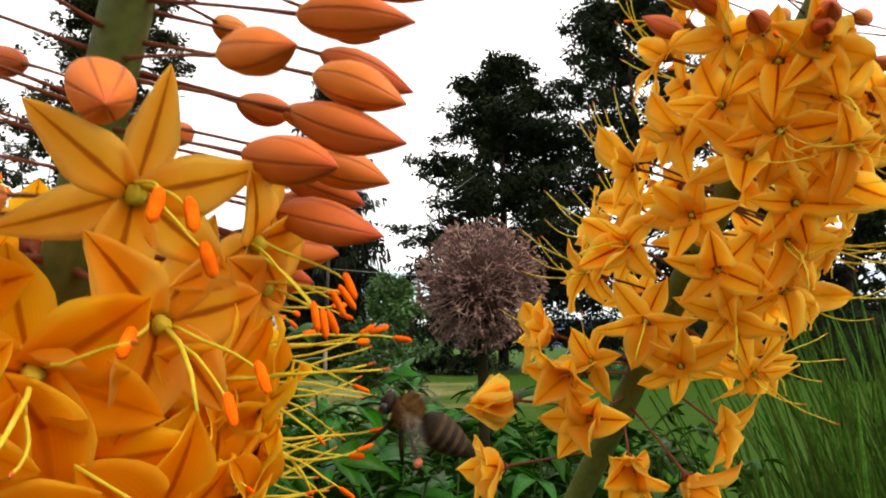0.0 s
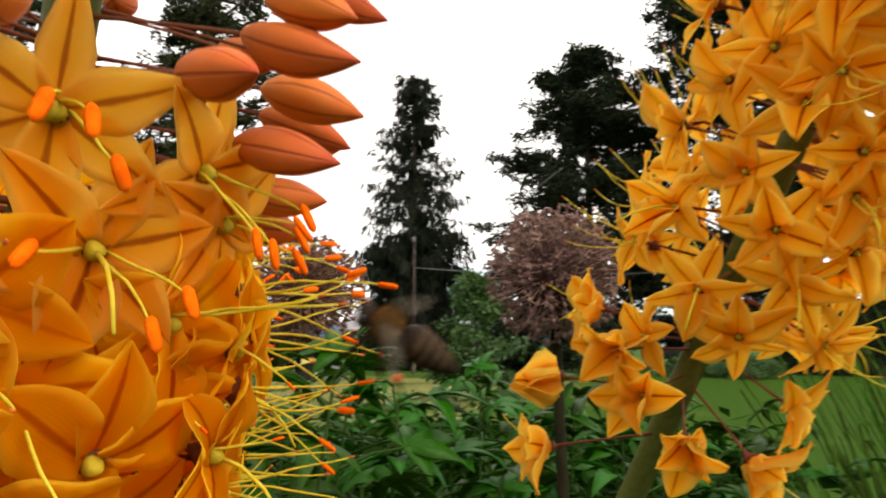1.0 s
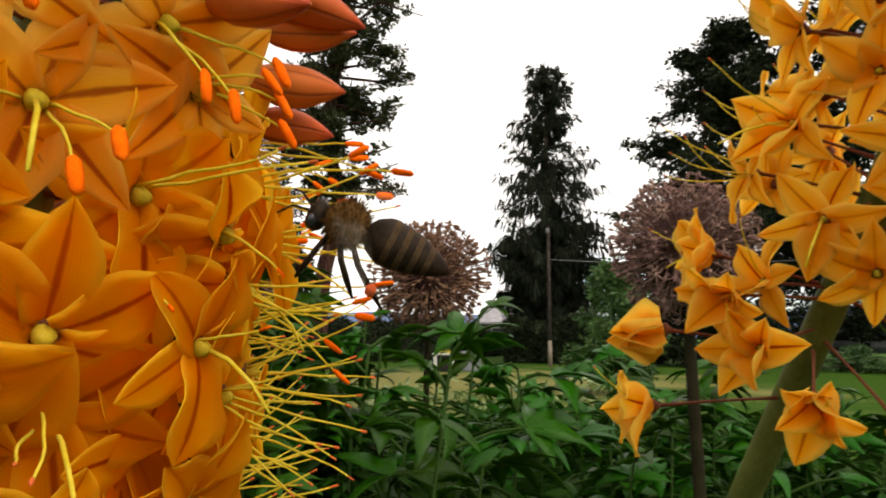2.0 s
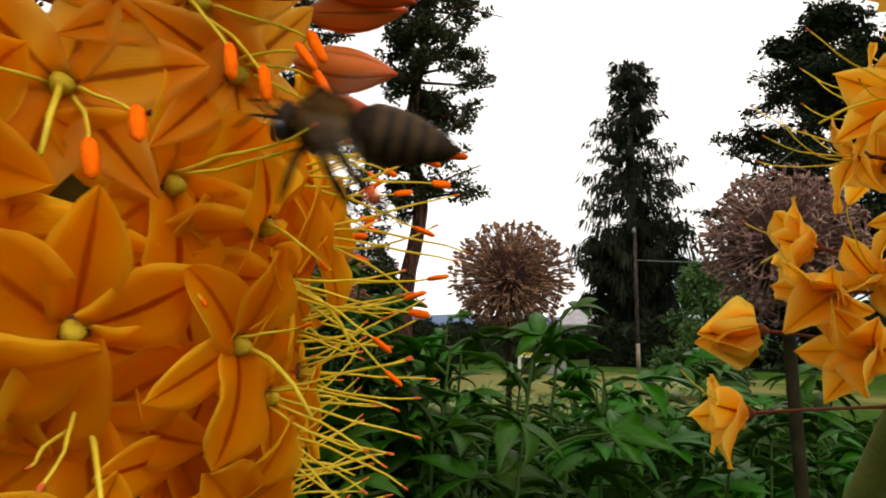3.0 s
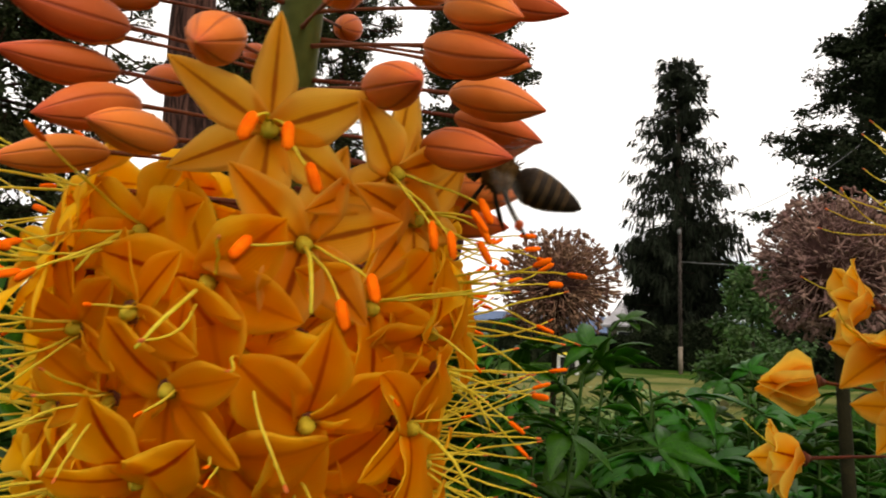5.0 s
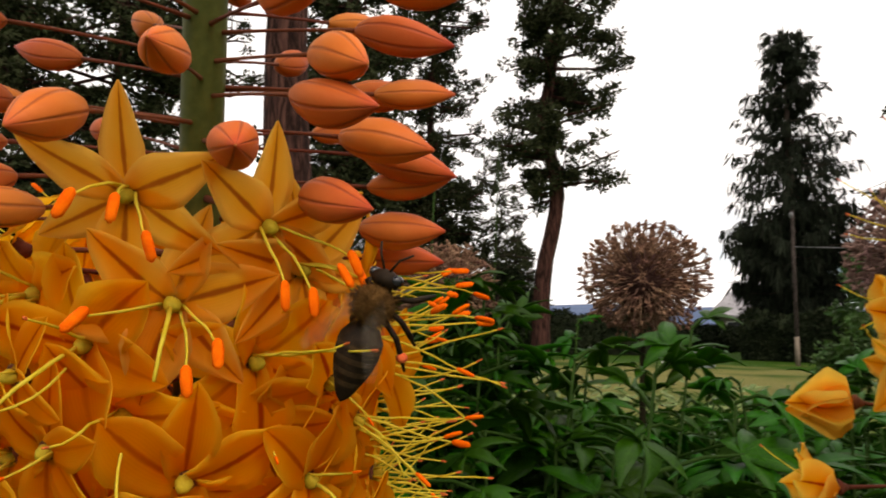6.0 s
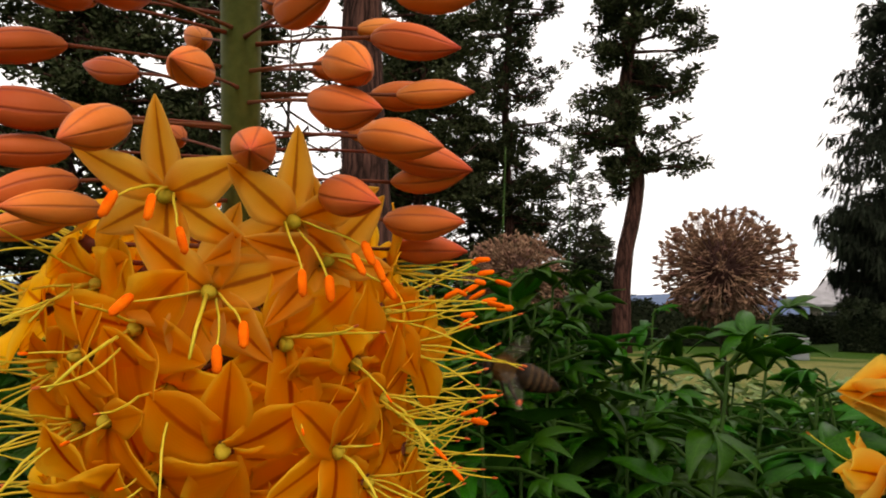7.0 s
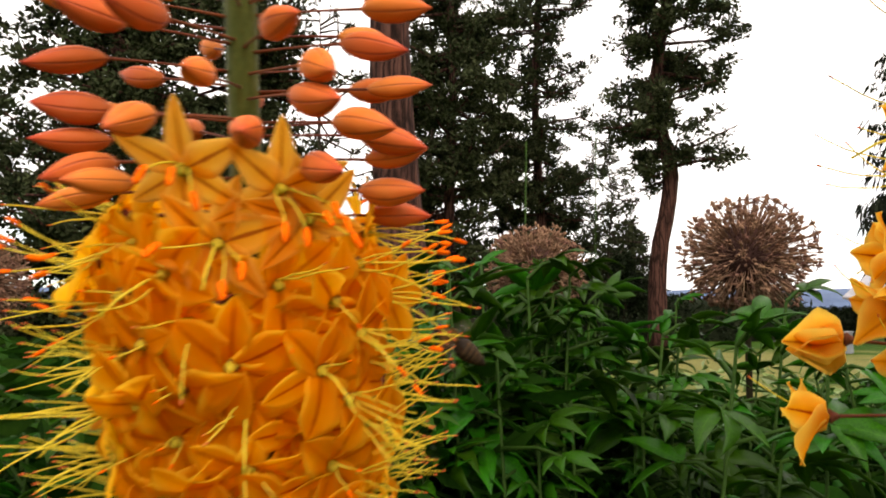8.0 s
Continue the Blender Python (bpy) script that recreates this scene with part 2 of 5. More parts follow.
MAT = dict(
    tepal=ribbed("tepal_orange", (0.97, 0.395, 0.004), (0.99, 0.49, 0.010), (0.46, 0.035, 0.004), 0.12, 6.0, 0.75, 0.86, 0.14, 0.85, (0.99, 0.56, 0.035)),
    tepal_young=ribbed("tepal_fresh", (0.97, 0.40, 0.010), (0.99, 0.50, 0.030), (0.40, 0.075, 0.008), 0.14, 6.0, 0.75, 0.82, 0.14, 0.92, (0.99, 0.60, 0.11)),
    tepal_pale=ribbed("tepal_apricot", (0.99, 0.39, 0.005), (0.99, 0.51, 0.020), (0.40, 0.018, 0.004), 0.11, 6.0, 0.7, 0.76, 0.24, 0.86, (0.99, 0.68, 0.11)),
    bud=bud_skin(),
    stem=surface("stem_green", (0.05, 0.06, 0.010), (0.095, 0.105, 0.022), 90, 0.55, 0.15, 0.0005, gloss=0.15),
    pedicel=surface("pedicel_brown", (0.10, 0.025, 0.012), (0.19, 0.055, 0.025), 200, 0.6, 0.1, 0.0003, gloss=0.1, vary_by=0.3),
    filament=surface("filament_yellow", (0.72, 0.54, 0.03), (0.84, 0.69, 0.09), 200, 0.6, 0.0, gloss=0.1, through_light=0.35),
    anther=surface("anther_orange", (0.88, 0.10, 0.003), (0.98, 0.17, 0.005), 900, 0.8, 0.6, 0.0003, gloss=0.05),
    anther_old=surface("anther_spent", (0.50, 0.06, 0.01), (0.75, 0.17, 0.02), 900, 0.8, 0.6, 0.0003),
    ovary=surface("ovary_olive", (0.38, 0.25, 0.015), (0.52, 0.38, 0.03), 300, 0.6, 0.1, 0.0003, gloss=0.1),
    leaf=ribbed("leaf_green", (0.006, 0.036, 0.001), (0.022, 0.090, 0.002), (0.045, 0.13, 0.006), 0.03, 5.0, 0.34, 0.24, 0.9, gloss=0.13),
    # leaf green darkened, so the shade inside the bed is in the colour
    leaf_stuff=surface("leaf_understory_shaded", (0.006, 0.024, 0.0016), (0.014, 0.047, 0.003), 30, 0.8, 0.2, gloss=0.05, vary_by=0.6, source="Island", through_light=0.2),
    leaf_cream=surface("leaf_variegated", (0.07, 0.13, 0.025), (0.20, 0.25, 0.08), 40, 0.5, 0.2, vary_by=0.4, source="Island", through_light=0.25),
    leaf_stem=surface("leaf_stalk", (0.010, 0.030, 0.003), (0.024, 0.055, 0.006), 60, 0.7, 0.1, gloss=0.1),
    blade=surface("grass_blade", (0.016, 0.048, 0.003), (0.090, 0.17, 0.022), 25, 0.6, 0.0, gloss=0.12, vary_by=0.9, source="Island", through_light=0.3),
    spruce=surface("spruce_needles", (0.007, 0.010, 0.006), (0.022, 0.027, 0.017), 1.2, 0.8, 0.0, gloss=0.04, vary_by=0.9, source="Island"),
    # tuft-sized noise paints lit tufts and the shade between them
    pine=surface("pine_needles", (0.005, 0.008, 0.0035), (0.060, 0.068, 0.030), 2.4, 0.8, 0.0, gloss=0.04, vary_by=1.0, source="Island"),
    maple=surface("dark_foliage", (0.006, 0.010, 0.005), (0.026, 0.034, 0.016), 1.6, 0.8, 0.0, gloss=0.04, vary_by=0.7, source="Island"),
    lime=surface("light_foliage", (0.022, 0.065, 0.010), (0.065, 0.14, 0.026), 1.5, 0.6, 0.0, vary_by=0.6, source="Island", through_light=0.25),
    bark_dark=bark("bark_dark", (0.035, 0.025, 0.02), (0.09, 0.065, 0.05), 3.0),
    bark_red=bark("bark_red", (0.036, 0.015, 0.012), (0.105, 0.046, 0.034), 2.5),
    allium_mauve=surface("allium_mauve", (0.09, 0.047, 0.038), (0.28, 0.165, 0.14), 250, 0.8, 0.0, gloss=0.1, vary_by=0.6),
    allium_tan=surface("allium_dry", (0.080, 0.034, 0.022), (0.27, 0.150, 0.098), 200, 0.85, 0.0, gloss=0.1, vary_by=0.6),
    allium_pale=surface("allium_straw", (0.13, 0.070, 0.046), (0.31, 0.19, 0.125), 120, 0.85, 0.0, gloss=0.1, vary_by=0.5),
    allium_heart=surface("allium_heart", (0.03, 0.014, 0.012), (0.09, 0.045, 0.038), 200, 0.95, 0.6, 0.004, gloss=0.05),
    stalk=surface("allium_stalk", (0.006, 0.006, 0.002), (0.018, 0.015, 0.006), 80, 0.8, 0.2, gloss=0.05),
    soil=surface("soil", (0.03, 0.02, 0.013), (0.08, 0.055, 0.035), 6, 0.95, 0.9, 0.02),
    roof=surface("roof_shingle", (0.20, 0.195, 0.21), (0.32, 0.31, 0.33), 2.0, 0.8, 0.4, 0.02),
    wall=surface("house_wall", (0.16, 0.13, 0.11), (0.26, 0.22, 0.19), 1.0, 0.8, 0.2, 0.01),
    white=surface("white_paint", (0.46, 0.46, 0.44), (0.64, 0.64, 0.62), 3.0, 0.6, 0.1),
    grey=surface("grey_metal", (0.13, 0.14, 0.15), (0.22, 0.23, 0.24), 4.0, 0.5, 0.1),
    black=surface("dark_glass", (0.01, 0.01, 0.012), (0.03, 0.03, 0.035), 3.0, 0.15, 0.0),
    pale_wood=surface("pale_wood", (0.16, 0.13, 0.10), (0.28, 0.23, 0.18), 8, 0.8, 0.3, 0.005, gloss=0.1),
    yellow=surface("yellow_petals", (0.70, 0.55, 0.03), (0.90, 0.78, 0.10), 20, 0.6, 0.0, vary_by=0.3, source="Island"),
    wood=bark("pole_wood", (0.045, 0.035, 0.03), (0.10, 0.08, 0.07), 6.0),
    cable=surface("cable", (0.10, 0.10, 0.11), (0.20, 0.20, 0.21), 10, 0.6, 0.0),
    # blue of distant haze put straight into the colour of the woods
    hill=surface("hill_haze_blue", (0.03, 0.055, 0.12), (0.06, 0.10, 0.19), 0.01, 1.0, 0.0),
    bee_fur=surface("bee_fur", (0.07, 0.033, 0.010), (0.20, 0.10, 0.03), 900, 0.95, 1.0, 0.0006, gloss=0.05),
    bee_dark=surface("bee_dark", (0.008, 0.005, 0.003), (0.03, 0.018, 0.010), 700, 0.6, 0.2, 0.0002, gloss=0.08),
    bee_band=surface("bee_band", (0.032, 0.018, 0.009), (0.08, 0.047, 0.022), 900, 0.8, 0.4, 0.0003, gloss=0.1),
    pollen=surface("pollen_load", (0.60, 0.07, 0.02), (0.85, 0.16, 0.03), 900, 0.9, 0.5, 0.0003),
)


def lawn_material():
    """Mown grass, green with dry straw patches, and blades in the bump."""
    m, nt, bsdf, out = base_nodes("lawn")
    tc = nt.nodes.new("ShaderNodeTexCoord")
    far = nt.nodes.new("ShaderNodeVectorMath")
    far.operation = "DISTANCE"
    far.inputs[1].default_value = (-6.0, 17.0, 0)
    nt.links.new(tc.outputs["Object"], far.inputs[0])
    big = math_node(nt, "ADD", math_node(nt, "MULTIPLY", noise_node(nt, 0.35, 5), 0.8), math_node(nt, "MULTIPLY", far.outputs["Value"], -0.035))
    fine = noise_node(nt, 40, 6)
    green = ramp_node(nt, fine, ((0.3, (0.014, 0.044, 0.003)), (0.7, (0.038, 0.086, 0.006))))
    straw = ramp_node(nt, fine, ((0.3, (0.10, 0.10, 0.028)), (0.7, (0.21, 0.195, 0.065))))
    patch = ramp_node(nt, big, ((0.08, (0, 0, 0)), (0.26, (1, 1, 1))))
    nt.links.new(mix_color(nt, patch, green, straw), bsdf.inputs["Base Color"])
    bsdf.inputs["Roughness"].default_value = 0.9
    bsdf.inputs["Specular IOR Level"].default_value = 0.06
    bump_into(nt, bsdf, fine, 0.9, 0.03)
    return m


def wing_material():
    m, nt, bsdf, out = base_nodes("bee_wing")
    bsdf.inputs["Base Color"].default_value = (0.24, 0.19, 0.13, 1)
    bsdf.inputs["Roughness"].default_value = 0.25
    tr = nt.nodes.new("ShaderNodeBsdfTransparent")
    mx = nt.nodes.new("ShaderNodeMixShader")
    veins = ramp_node(nt, noise_node(nt, 260, 1), ((0.47, (0.025, 0.025, 0.025)), (0.5, (0.09, 0.09, 0.09)), (0.53, (0.025, 0.025, 0.025))))
    nt.links.new(veins, mx.inputs["Fac"])
    nt.links.new(tr.outputs[0], mx.inputs[1])
    nt.links.new(bsdf.outputs[0], mx.inputs[2])
    nt.links.new(mx.outputs[0], out.inputs["Surface"])
    return m


MAT["lawn"], MAT["wing"] = lawn_material(), wing_material()


# ---- mesh helpers ----
def finish(bm, name, mats, smooth=True):
    me = bpy.data.meshes.new(name)
    bm.to_mesh(me)
    bm.free()
    if me.uv_layers:
        me.uv_layers[0].name = "UVMap"
    for k in mats if isinstance(mats, (list, tuple)) else (mats,):
        me.materials.append(MAT[k])
    if smooth:
        me.polygons.foreach_set("use_smooth", [True] * len(me.polygons))
    return me


def part(name, data, parent=None, m=None, label=""):
    """Links a mesh (made by finish or raw) as one object under a thing or a part."""
    ob = new(name, data)
    if parent:
        ob.parent = parent
    if m is not None:
        ob.matrix_basis = m
    return tagged(ob, label)


def frame_to(z, y_hint=Vector((0, 0, 1))):
    """A turn whose Z is z and whose Y leans to y_hint."""
    z = z.normalized()
    x = y_hint.cross(z)
    if x.length < 1e-4:
        x = Vector((1, 0, 0)).cross(z)
    x.normalize()
    y = z.cross(x)
    return Matrix((x, y, z)).transposed().to_4x4()


def tube(bm, pts, radii, sides=6, cap=True, index=0):
    """A round tube along points."""
    pts = [Vector(p) for p in pts]
    rings = []
    side = None
    for i, p in enumerate(pts):
        d = (pts[min(i + 1, len(pts) - 1)] - pts[max(i - 1, 0)]).normalized()
        if side is None:
            side = d.orthogonal().normalized()
        side = (side - d * side.dot(d)).normalized()
        up = d.cross(side)
        r = radii[i] if isinstance(radii, (list, tuple)) else radii
        rings.append([bm.verts.new(p + (side * math.cos(a) + up * math.sin(a)) * r) for a in (2 * math.pi * k / sides for k in range(sides))])
    faces = []
    for a, b in zip(rings, rings[1:]):
        for k in range(sides):
            faces.append(bm.faces.new((a[k], a[(k + 1) % sides], b[(k + 1) % sides], b[k])))
    if cap:
        faces.append(bm.faces.new(rings[0][::-1]))
        faces.append(bm.faces.new(rings[-1]))
    for f in faces:
        f.material_index = index
    return rings


def spindle(bm, profile, sides=12, ridge=0.0, ridges=3, m=Matrix(), index=0):
    """A turned body along +Z from (z, r) pairs, with lengthwise ridges, and u, v round and along."""
    uv = bm.loops.layers.uv.verify()
    z0, z1 = profile[0][0], profile[-1][0]
    rings = []
    for z, r in profile:
        rings.append([bm.verts.new(m @ Vector((math.cos(a) * r * (1 + ridge * math.cos(ridges * a)), math.sin(a) * r * (1 + ridge * math.cos(ridges * a)), z)))
                      for a in (2 * math.pi * k / sides for k in range(sides))])
    for j, (a, b) in enumerate(zip(rings, rings[1:])):
        va, vb = ((profile[q][0] - z0) / (z1 - z0) for q in (j, j + 1))
        for k in range(sides):
            f = bm.faces.new((a[k], a[(k + 1) % sides], b[(k + 1) % sides], b[k]))
            f.material_index = index
            for lp, c in zip(f.loops, ((k / sides, va), ((k + 1) / sides, va), ((k + 1) / sides, vb), (k / sides, vb))):
                lp[uv].uv = c
    bm.faces.new(rings[0][::-1]).material_index = index
    bm.faces.new(rings[-1]).material_index = index


def strip(bm, length, width, shape, rise, curl, cup, keel=0.0, nv=8, nu=4, thick=0.00018, twist=0.0, wavy=0.0, seed=0):
    """A thin curved blade along +X with thickness: tepals and leaves. rise: degrees above the plane at its foot; curl: degrees
    that it bends back over its length; cup: how far its edges stand up; shape(v): half width from 0 to 1."""
    rng = random.Random(seed)
    uv = bm.loops.layers.uv.verify()
    ph = rng.uniform(0, 6)
    x = z = 0.0
    top, low = [], []
    for j in range(nv + 1):
        v = j / nv
        ang = radians(rise - curl * v)
        if j:
            x += math.cos(ang) * length / nv
            z += math.sin(ang) * length / nv
        n = Vector((-math.sin(ang), 0, math.cos(ang)))
        w = width * shape(v)
        rt, rl = [], []
        tw = radians(twist) * v
        for i in range(nu + 1):
            u = 2 * i / nu - 1
            lift = cup * w * u * u - keel * w * (1 - abs(u)) + wavy * width * abs(u) * math.sin(9 * v + ph + 2 * u)
            p = Vector((x, w * u * math.cos(tw), z + w * u * math.sin(tw))) + n * lift
            rt.append(bm.verts.new(p + n * thick))
            rl.append(bm.verts.new(p - n * thick))
        top.append(rt)
        low.append(rl)

    def face(vs, cs):
        f = bm.faces.new(vs)
        for lp, c in zip(f.loops, cs):
            lp[uv].uv = c
    for j in range(nv):
        for i in range(nu):
            c = [(i / nu, j / nv), ((i + 1) / nu, j / nv), ((i + 1) / nu, (j + 1) / nv), (i / nu, (j + 1) / nv)]
            c = [c[0], c[3], c[2], c[1]]
            face((top[j][i], top[j + 1][i], top[j + 1][i + 1], top[j][i + 1]), c)
            face((low[j][i], low[j][i + 1], low[j + 1][i + 1], low[j + 1][i]), [c[0], c[3], c[2], c[1]])
        for i in (0, nu):
            c = [(i / nu, j / nv), (i / nu, (j + 1) / nv)]
            face((top[j][i], low[j][i], low[j + 1][i], top[j + 1][i]) if i == 0 else (low[j][i], top[j][i], top[j + 1][i], low[j + 1][i]), [c[0], c[0], c[1], c[1]])


def kites(name, base, tip, width, mat):
    """Many thin pointed leaves in one mesh: arrays of feet, tips and widths, each leaf a folded kite."""
    n = len(base)
    d = tip - base
    ref = np.random.default_rng(n).normal(size=(n, 3))
    side = np.cross(d, ref)
    side /= np.linalg.norm(side, axis=1, keepdims=True) + 1e-9
    nor = np.cross(side, d)
    nor /= np.linalg.norm(nor, axis=1, keepdims=True) + 1e-9
    mid = base + d * 0.45
    lift = nor * width[:, None] * 0.45
    v = np.stack([base, mid + side * width[:, None] + lift, tip, mid - side * width[:, None] + lift], 1).reshape(-1, 3)
    k = np.arange(n) * 4
    tri = np.stack([np.stack([k, k + 1, k + 2], 1), np.stack([k, k + 2, k + 3], 1)], 1).reshape(-1, 3)
    me = bpy.data.meshes.new(name)
    me.from_pydata(v.tolist(), [], tri.tolist())
    me.materials.append(MAT[mat])
    return me


# ---- the ground and the distance ----
def from_eye(yaw, dist, z=0.0):
    """A place at a bearing (degrees to the left of north) and a distance from the garden bed."""
    return Vector((-math.sin(radians(yaw)) * dist + 0.05, math.cos(radians(yaw)) * dist - 0.05, z))


def ground():
    bm = bmesh.new()
    bmesh.ops.create_grid(bm, x_segments=60, y_segments=60, size=2500)
    tagged(part("ground", finish(bm, "ground", "lawn")), "mown green lawn with dry straw-coloured patches", "lawn", kind="structure")
    bm = bmesh.new()
    rim = [bm.verts.new((-0.35 + 1.85 * math.cos(a) * (1 + 0.05 * math.sin(3 * a)), 0.85 + 1.75 * math.sin(a) * (1 + 0.04 * math.cos(2 * a)), 0.03)) for a in (2 * math.pi * k / 120 for k in range(120))]
    low = [bm.verts.new((v.co.x * 1.03 + 0.01, v.co.y * 1.03 - 0.025, -0.02)) for v in rim]
    bm.faces.new(rim)
    for k in range(120):
        bm.faces.new((low[k], low[(k + 1) % 120], rim[(k + 1) % 120], rim[k]))
    tagged(part("garden_bed", finish(bm, "garden_bed", "soil")), "dark crumbly soil of the flower bed", "flower bed", kind="structure")
    # far hills, a long ridge all round; the haze is only their blue colour
    bm = bmesh.new()
    n, rows = 180, []
    for k in range(n):
        a = 2 * math.pi * k / n
        h = 52 + 26 * noise.noise((math.cos(a) * 3, math.sin(a) * 3, 0.4)) + 10 * noise.noise((math.cos(a) * 11, math.sin(a) * 11, 2))
        rows.append([bm.verts.new((math.cos(a) * r, math.sin(a) * r, z)) for r, z in ((1300, -1), (1500, h * 0.55), (1650, h), (1900, -1))])
    for k in range(n):
        for j in range(3):
            bm.faces.new((rows[k][j], rows[k][j + 1], rows[(k + 1) % n][j + 1], rows[(k + 1) % n][j]))
    tagged(part("backdrop_hills", finish(bm, "backdrop_hills", "hill")), "far wooded hills, blue distance haze painted into their colour", "hills", kind="structure")


ground()


# ---- trees ----
def trunk_mesh(name, pts, radii, mat, limbs=(), sides=10):
    bm = bmesh.new()
    tube(bm, pts, radii, sides)
    for lp, lr in limbs:
        tube(bm, lp, lr, 5)
    return finish(bm, name, mat)


def spruce(where, height, radius, seed, label):
    """A weeping spruce: whorls of sinking boughs hung with curtains of twigs, ragged, with gaps."""
    g = np.random.default_rng(seed)
    root = new("spruce_tree")
    root.matrix_basis = Matrix.Translation(where)
    tagged(root, label, "tree")
    base, tip, limbs = [], [], []
    z = 0.9
    while z < height - 0.4:
        f = 1 - z / height
        for k in range(int(6 + 5 * f)):
            if g.random() < (0.36 if f < 0.55 else 0.12):
                continue
            a = g.uniform(0, 2 * np.pi)
            r = radius * (0.25 + 0.75 * min(1, f * 1.75) ** 0.75) * min(1, 0.45 + z * 0.085) * g.uniform(0.45, 1.12)
            out = np.array([np.cos(a), np.sin(a), 0])
            m = 9
            s = np.linspace(0.12, 1, m)
            line = out * (s * r)[:, None] + np.array([0, 0, z]) + np.array([0, 0, 1]) * (-0.34 * r * s ** 1.6 + 0.24 * r * s ** 4)[:, None]
            if k % 3 == 0:
                limbs.append(([(0, 0, z), tuple(line[m // 2]), tuple(line[-1])], [0.05, 0.03, 0.01]))
            for j in range(m):
                q = int((4 + 4 * s[j]) * (1.0 if f < 0.55 else 1.8))
                b = line[j] + g.normal(0, 0.05 + 0.02 * r, (q, 3))
                d = g.normal(0, 0.16, (q, 3)) + out * 0.12
                d[:, 2] -= g.uniform(0.1, 0.85, q) * (0.45 + 1.0 * f)
                base.append(b)
                tip.append(b + d)
        z += 0.20 + 0.16 * f
    b = np.concatenate([*base, [[0, 0, height - 0.7]] * 30])
    t = np.concatenate([*tip, [0, 0, height - 0.45] + g.normal(0, [0.3, 0.3, 0.3], (30, 3))])
    part("trunk", trunk_mesh("spruce_trunk", [(0, 0, -0.1), (0, 0, height * 0.5), (0, 0, height)], [0.34, 0.19, 0.02], "bark_dark", limbs), root)
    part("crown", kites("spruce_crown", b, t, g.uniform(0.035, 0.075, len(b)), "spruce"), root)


def pine(where, height, girth, seed, label, low=0.3, spread=2.6, dense=1.0, bark_mat="bark_red", tufts=1.0, crook=(), lop=0.0):
    """A ponderosa-like pine: bare lower trunk, crooked limbs, needle tufts in separate cushions."""
    g = np.random.default_rng(seed)
    root = new("pine_tree")
    root.matrix_basis = Matrix.Translation(where)
    tagged(root, label, "tree")
    side = np.array([np.cos(radians(30)), np.sin(radians(30)), 0])

    def spine(z):
        f = z / height
        if crook:
            return side * np.interp(z, [q[0] for q in crook], [q[1] for q in crook]) + np.array([0, 0, z])
        return np.array([0, 0, z]) + np.array([0.12 * np.sin(f * 11 + seed), 0.1 * np.cos(f * 9), 0])
    zs = np.linspace(-0.1, height, 30 if crook else 14)
    limbs, base, tip = [], [], []
    n = int(46 * dense)
    for k in range(n):
        f = low + (1 - low) * (k + g.random()) / n
        p0 = spine(f * height)
        a = g.uniform(0, 2 * np.pi)
        taper = np.sin(np.pi * min(1, (1.04 - f) / (1.04 - low) * 0.62 + 0.12))
        out = np.array([np.cos(a), np.sin(a), 0])
        r = (spread * taper * g.uniform(0.45, 1.04) + 0.35) * (1 + lop * out.dot(side))
        cr = g.normal(0, 0.16 * r, 3)
        mid = p0 + out * r * 0.5 + cr + [0, 0, -0.05 * r]
        end = p0 + out * r + cr * 0.6 + [0, 0, g.uniform(-0.25, 0.3) * r]
        limbs.append(([tuple(p0), tuple(mid), tuple(end)], [0.07 * girth + 0.03, 0.045, 0.02]))
        for q in range(int((2.4 + 3.2 * g.random() * r) * tufts + g.random() * 0.5)):
            s = g.uniform(0.35, 1.0)
            c = (mid + (end - mid) * (s - 0.5) * 2 if s > 0.5 else p0 + (mid - p0) * s * 2) + g.normal(0, 0.22, 3) * [1, 1, 0.75]
            m = 44
            d = g.normal(0, 1, (m, 3))
            d /= np.linalg.norm(d, axis=1, keepdims=True)
            d[:, 2] = d[:, 2] * 0.8 + 0.12
            size = g.uniform(0.22, 0.46)
            inner = c + d * size * g.uniform(0.1, 0.75, (m, 1))
            base.append(inner)
            tip.append(inner + d * size * 0.45 + g.normal(0, 0.05, (m, 3)))
    pts = [tuple(spine(z)) for z in zs]
    part("trunk", trunk_mesh("pine_trunk", pts, [girth * 0.5 * (1.15 if z < 0.3 else (1 - 0.85 * z / height)) for z in zs], bark_mat, limbs, 14), root)
    b = np.concatenate(base)
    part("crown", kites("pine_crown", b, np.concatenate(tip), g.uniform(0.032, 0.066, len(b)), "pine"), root)


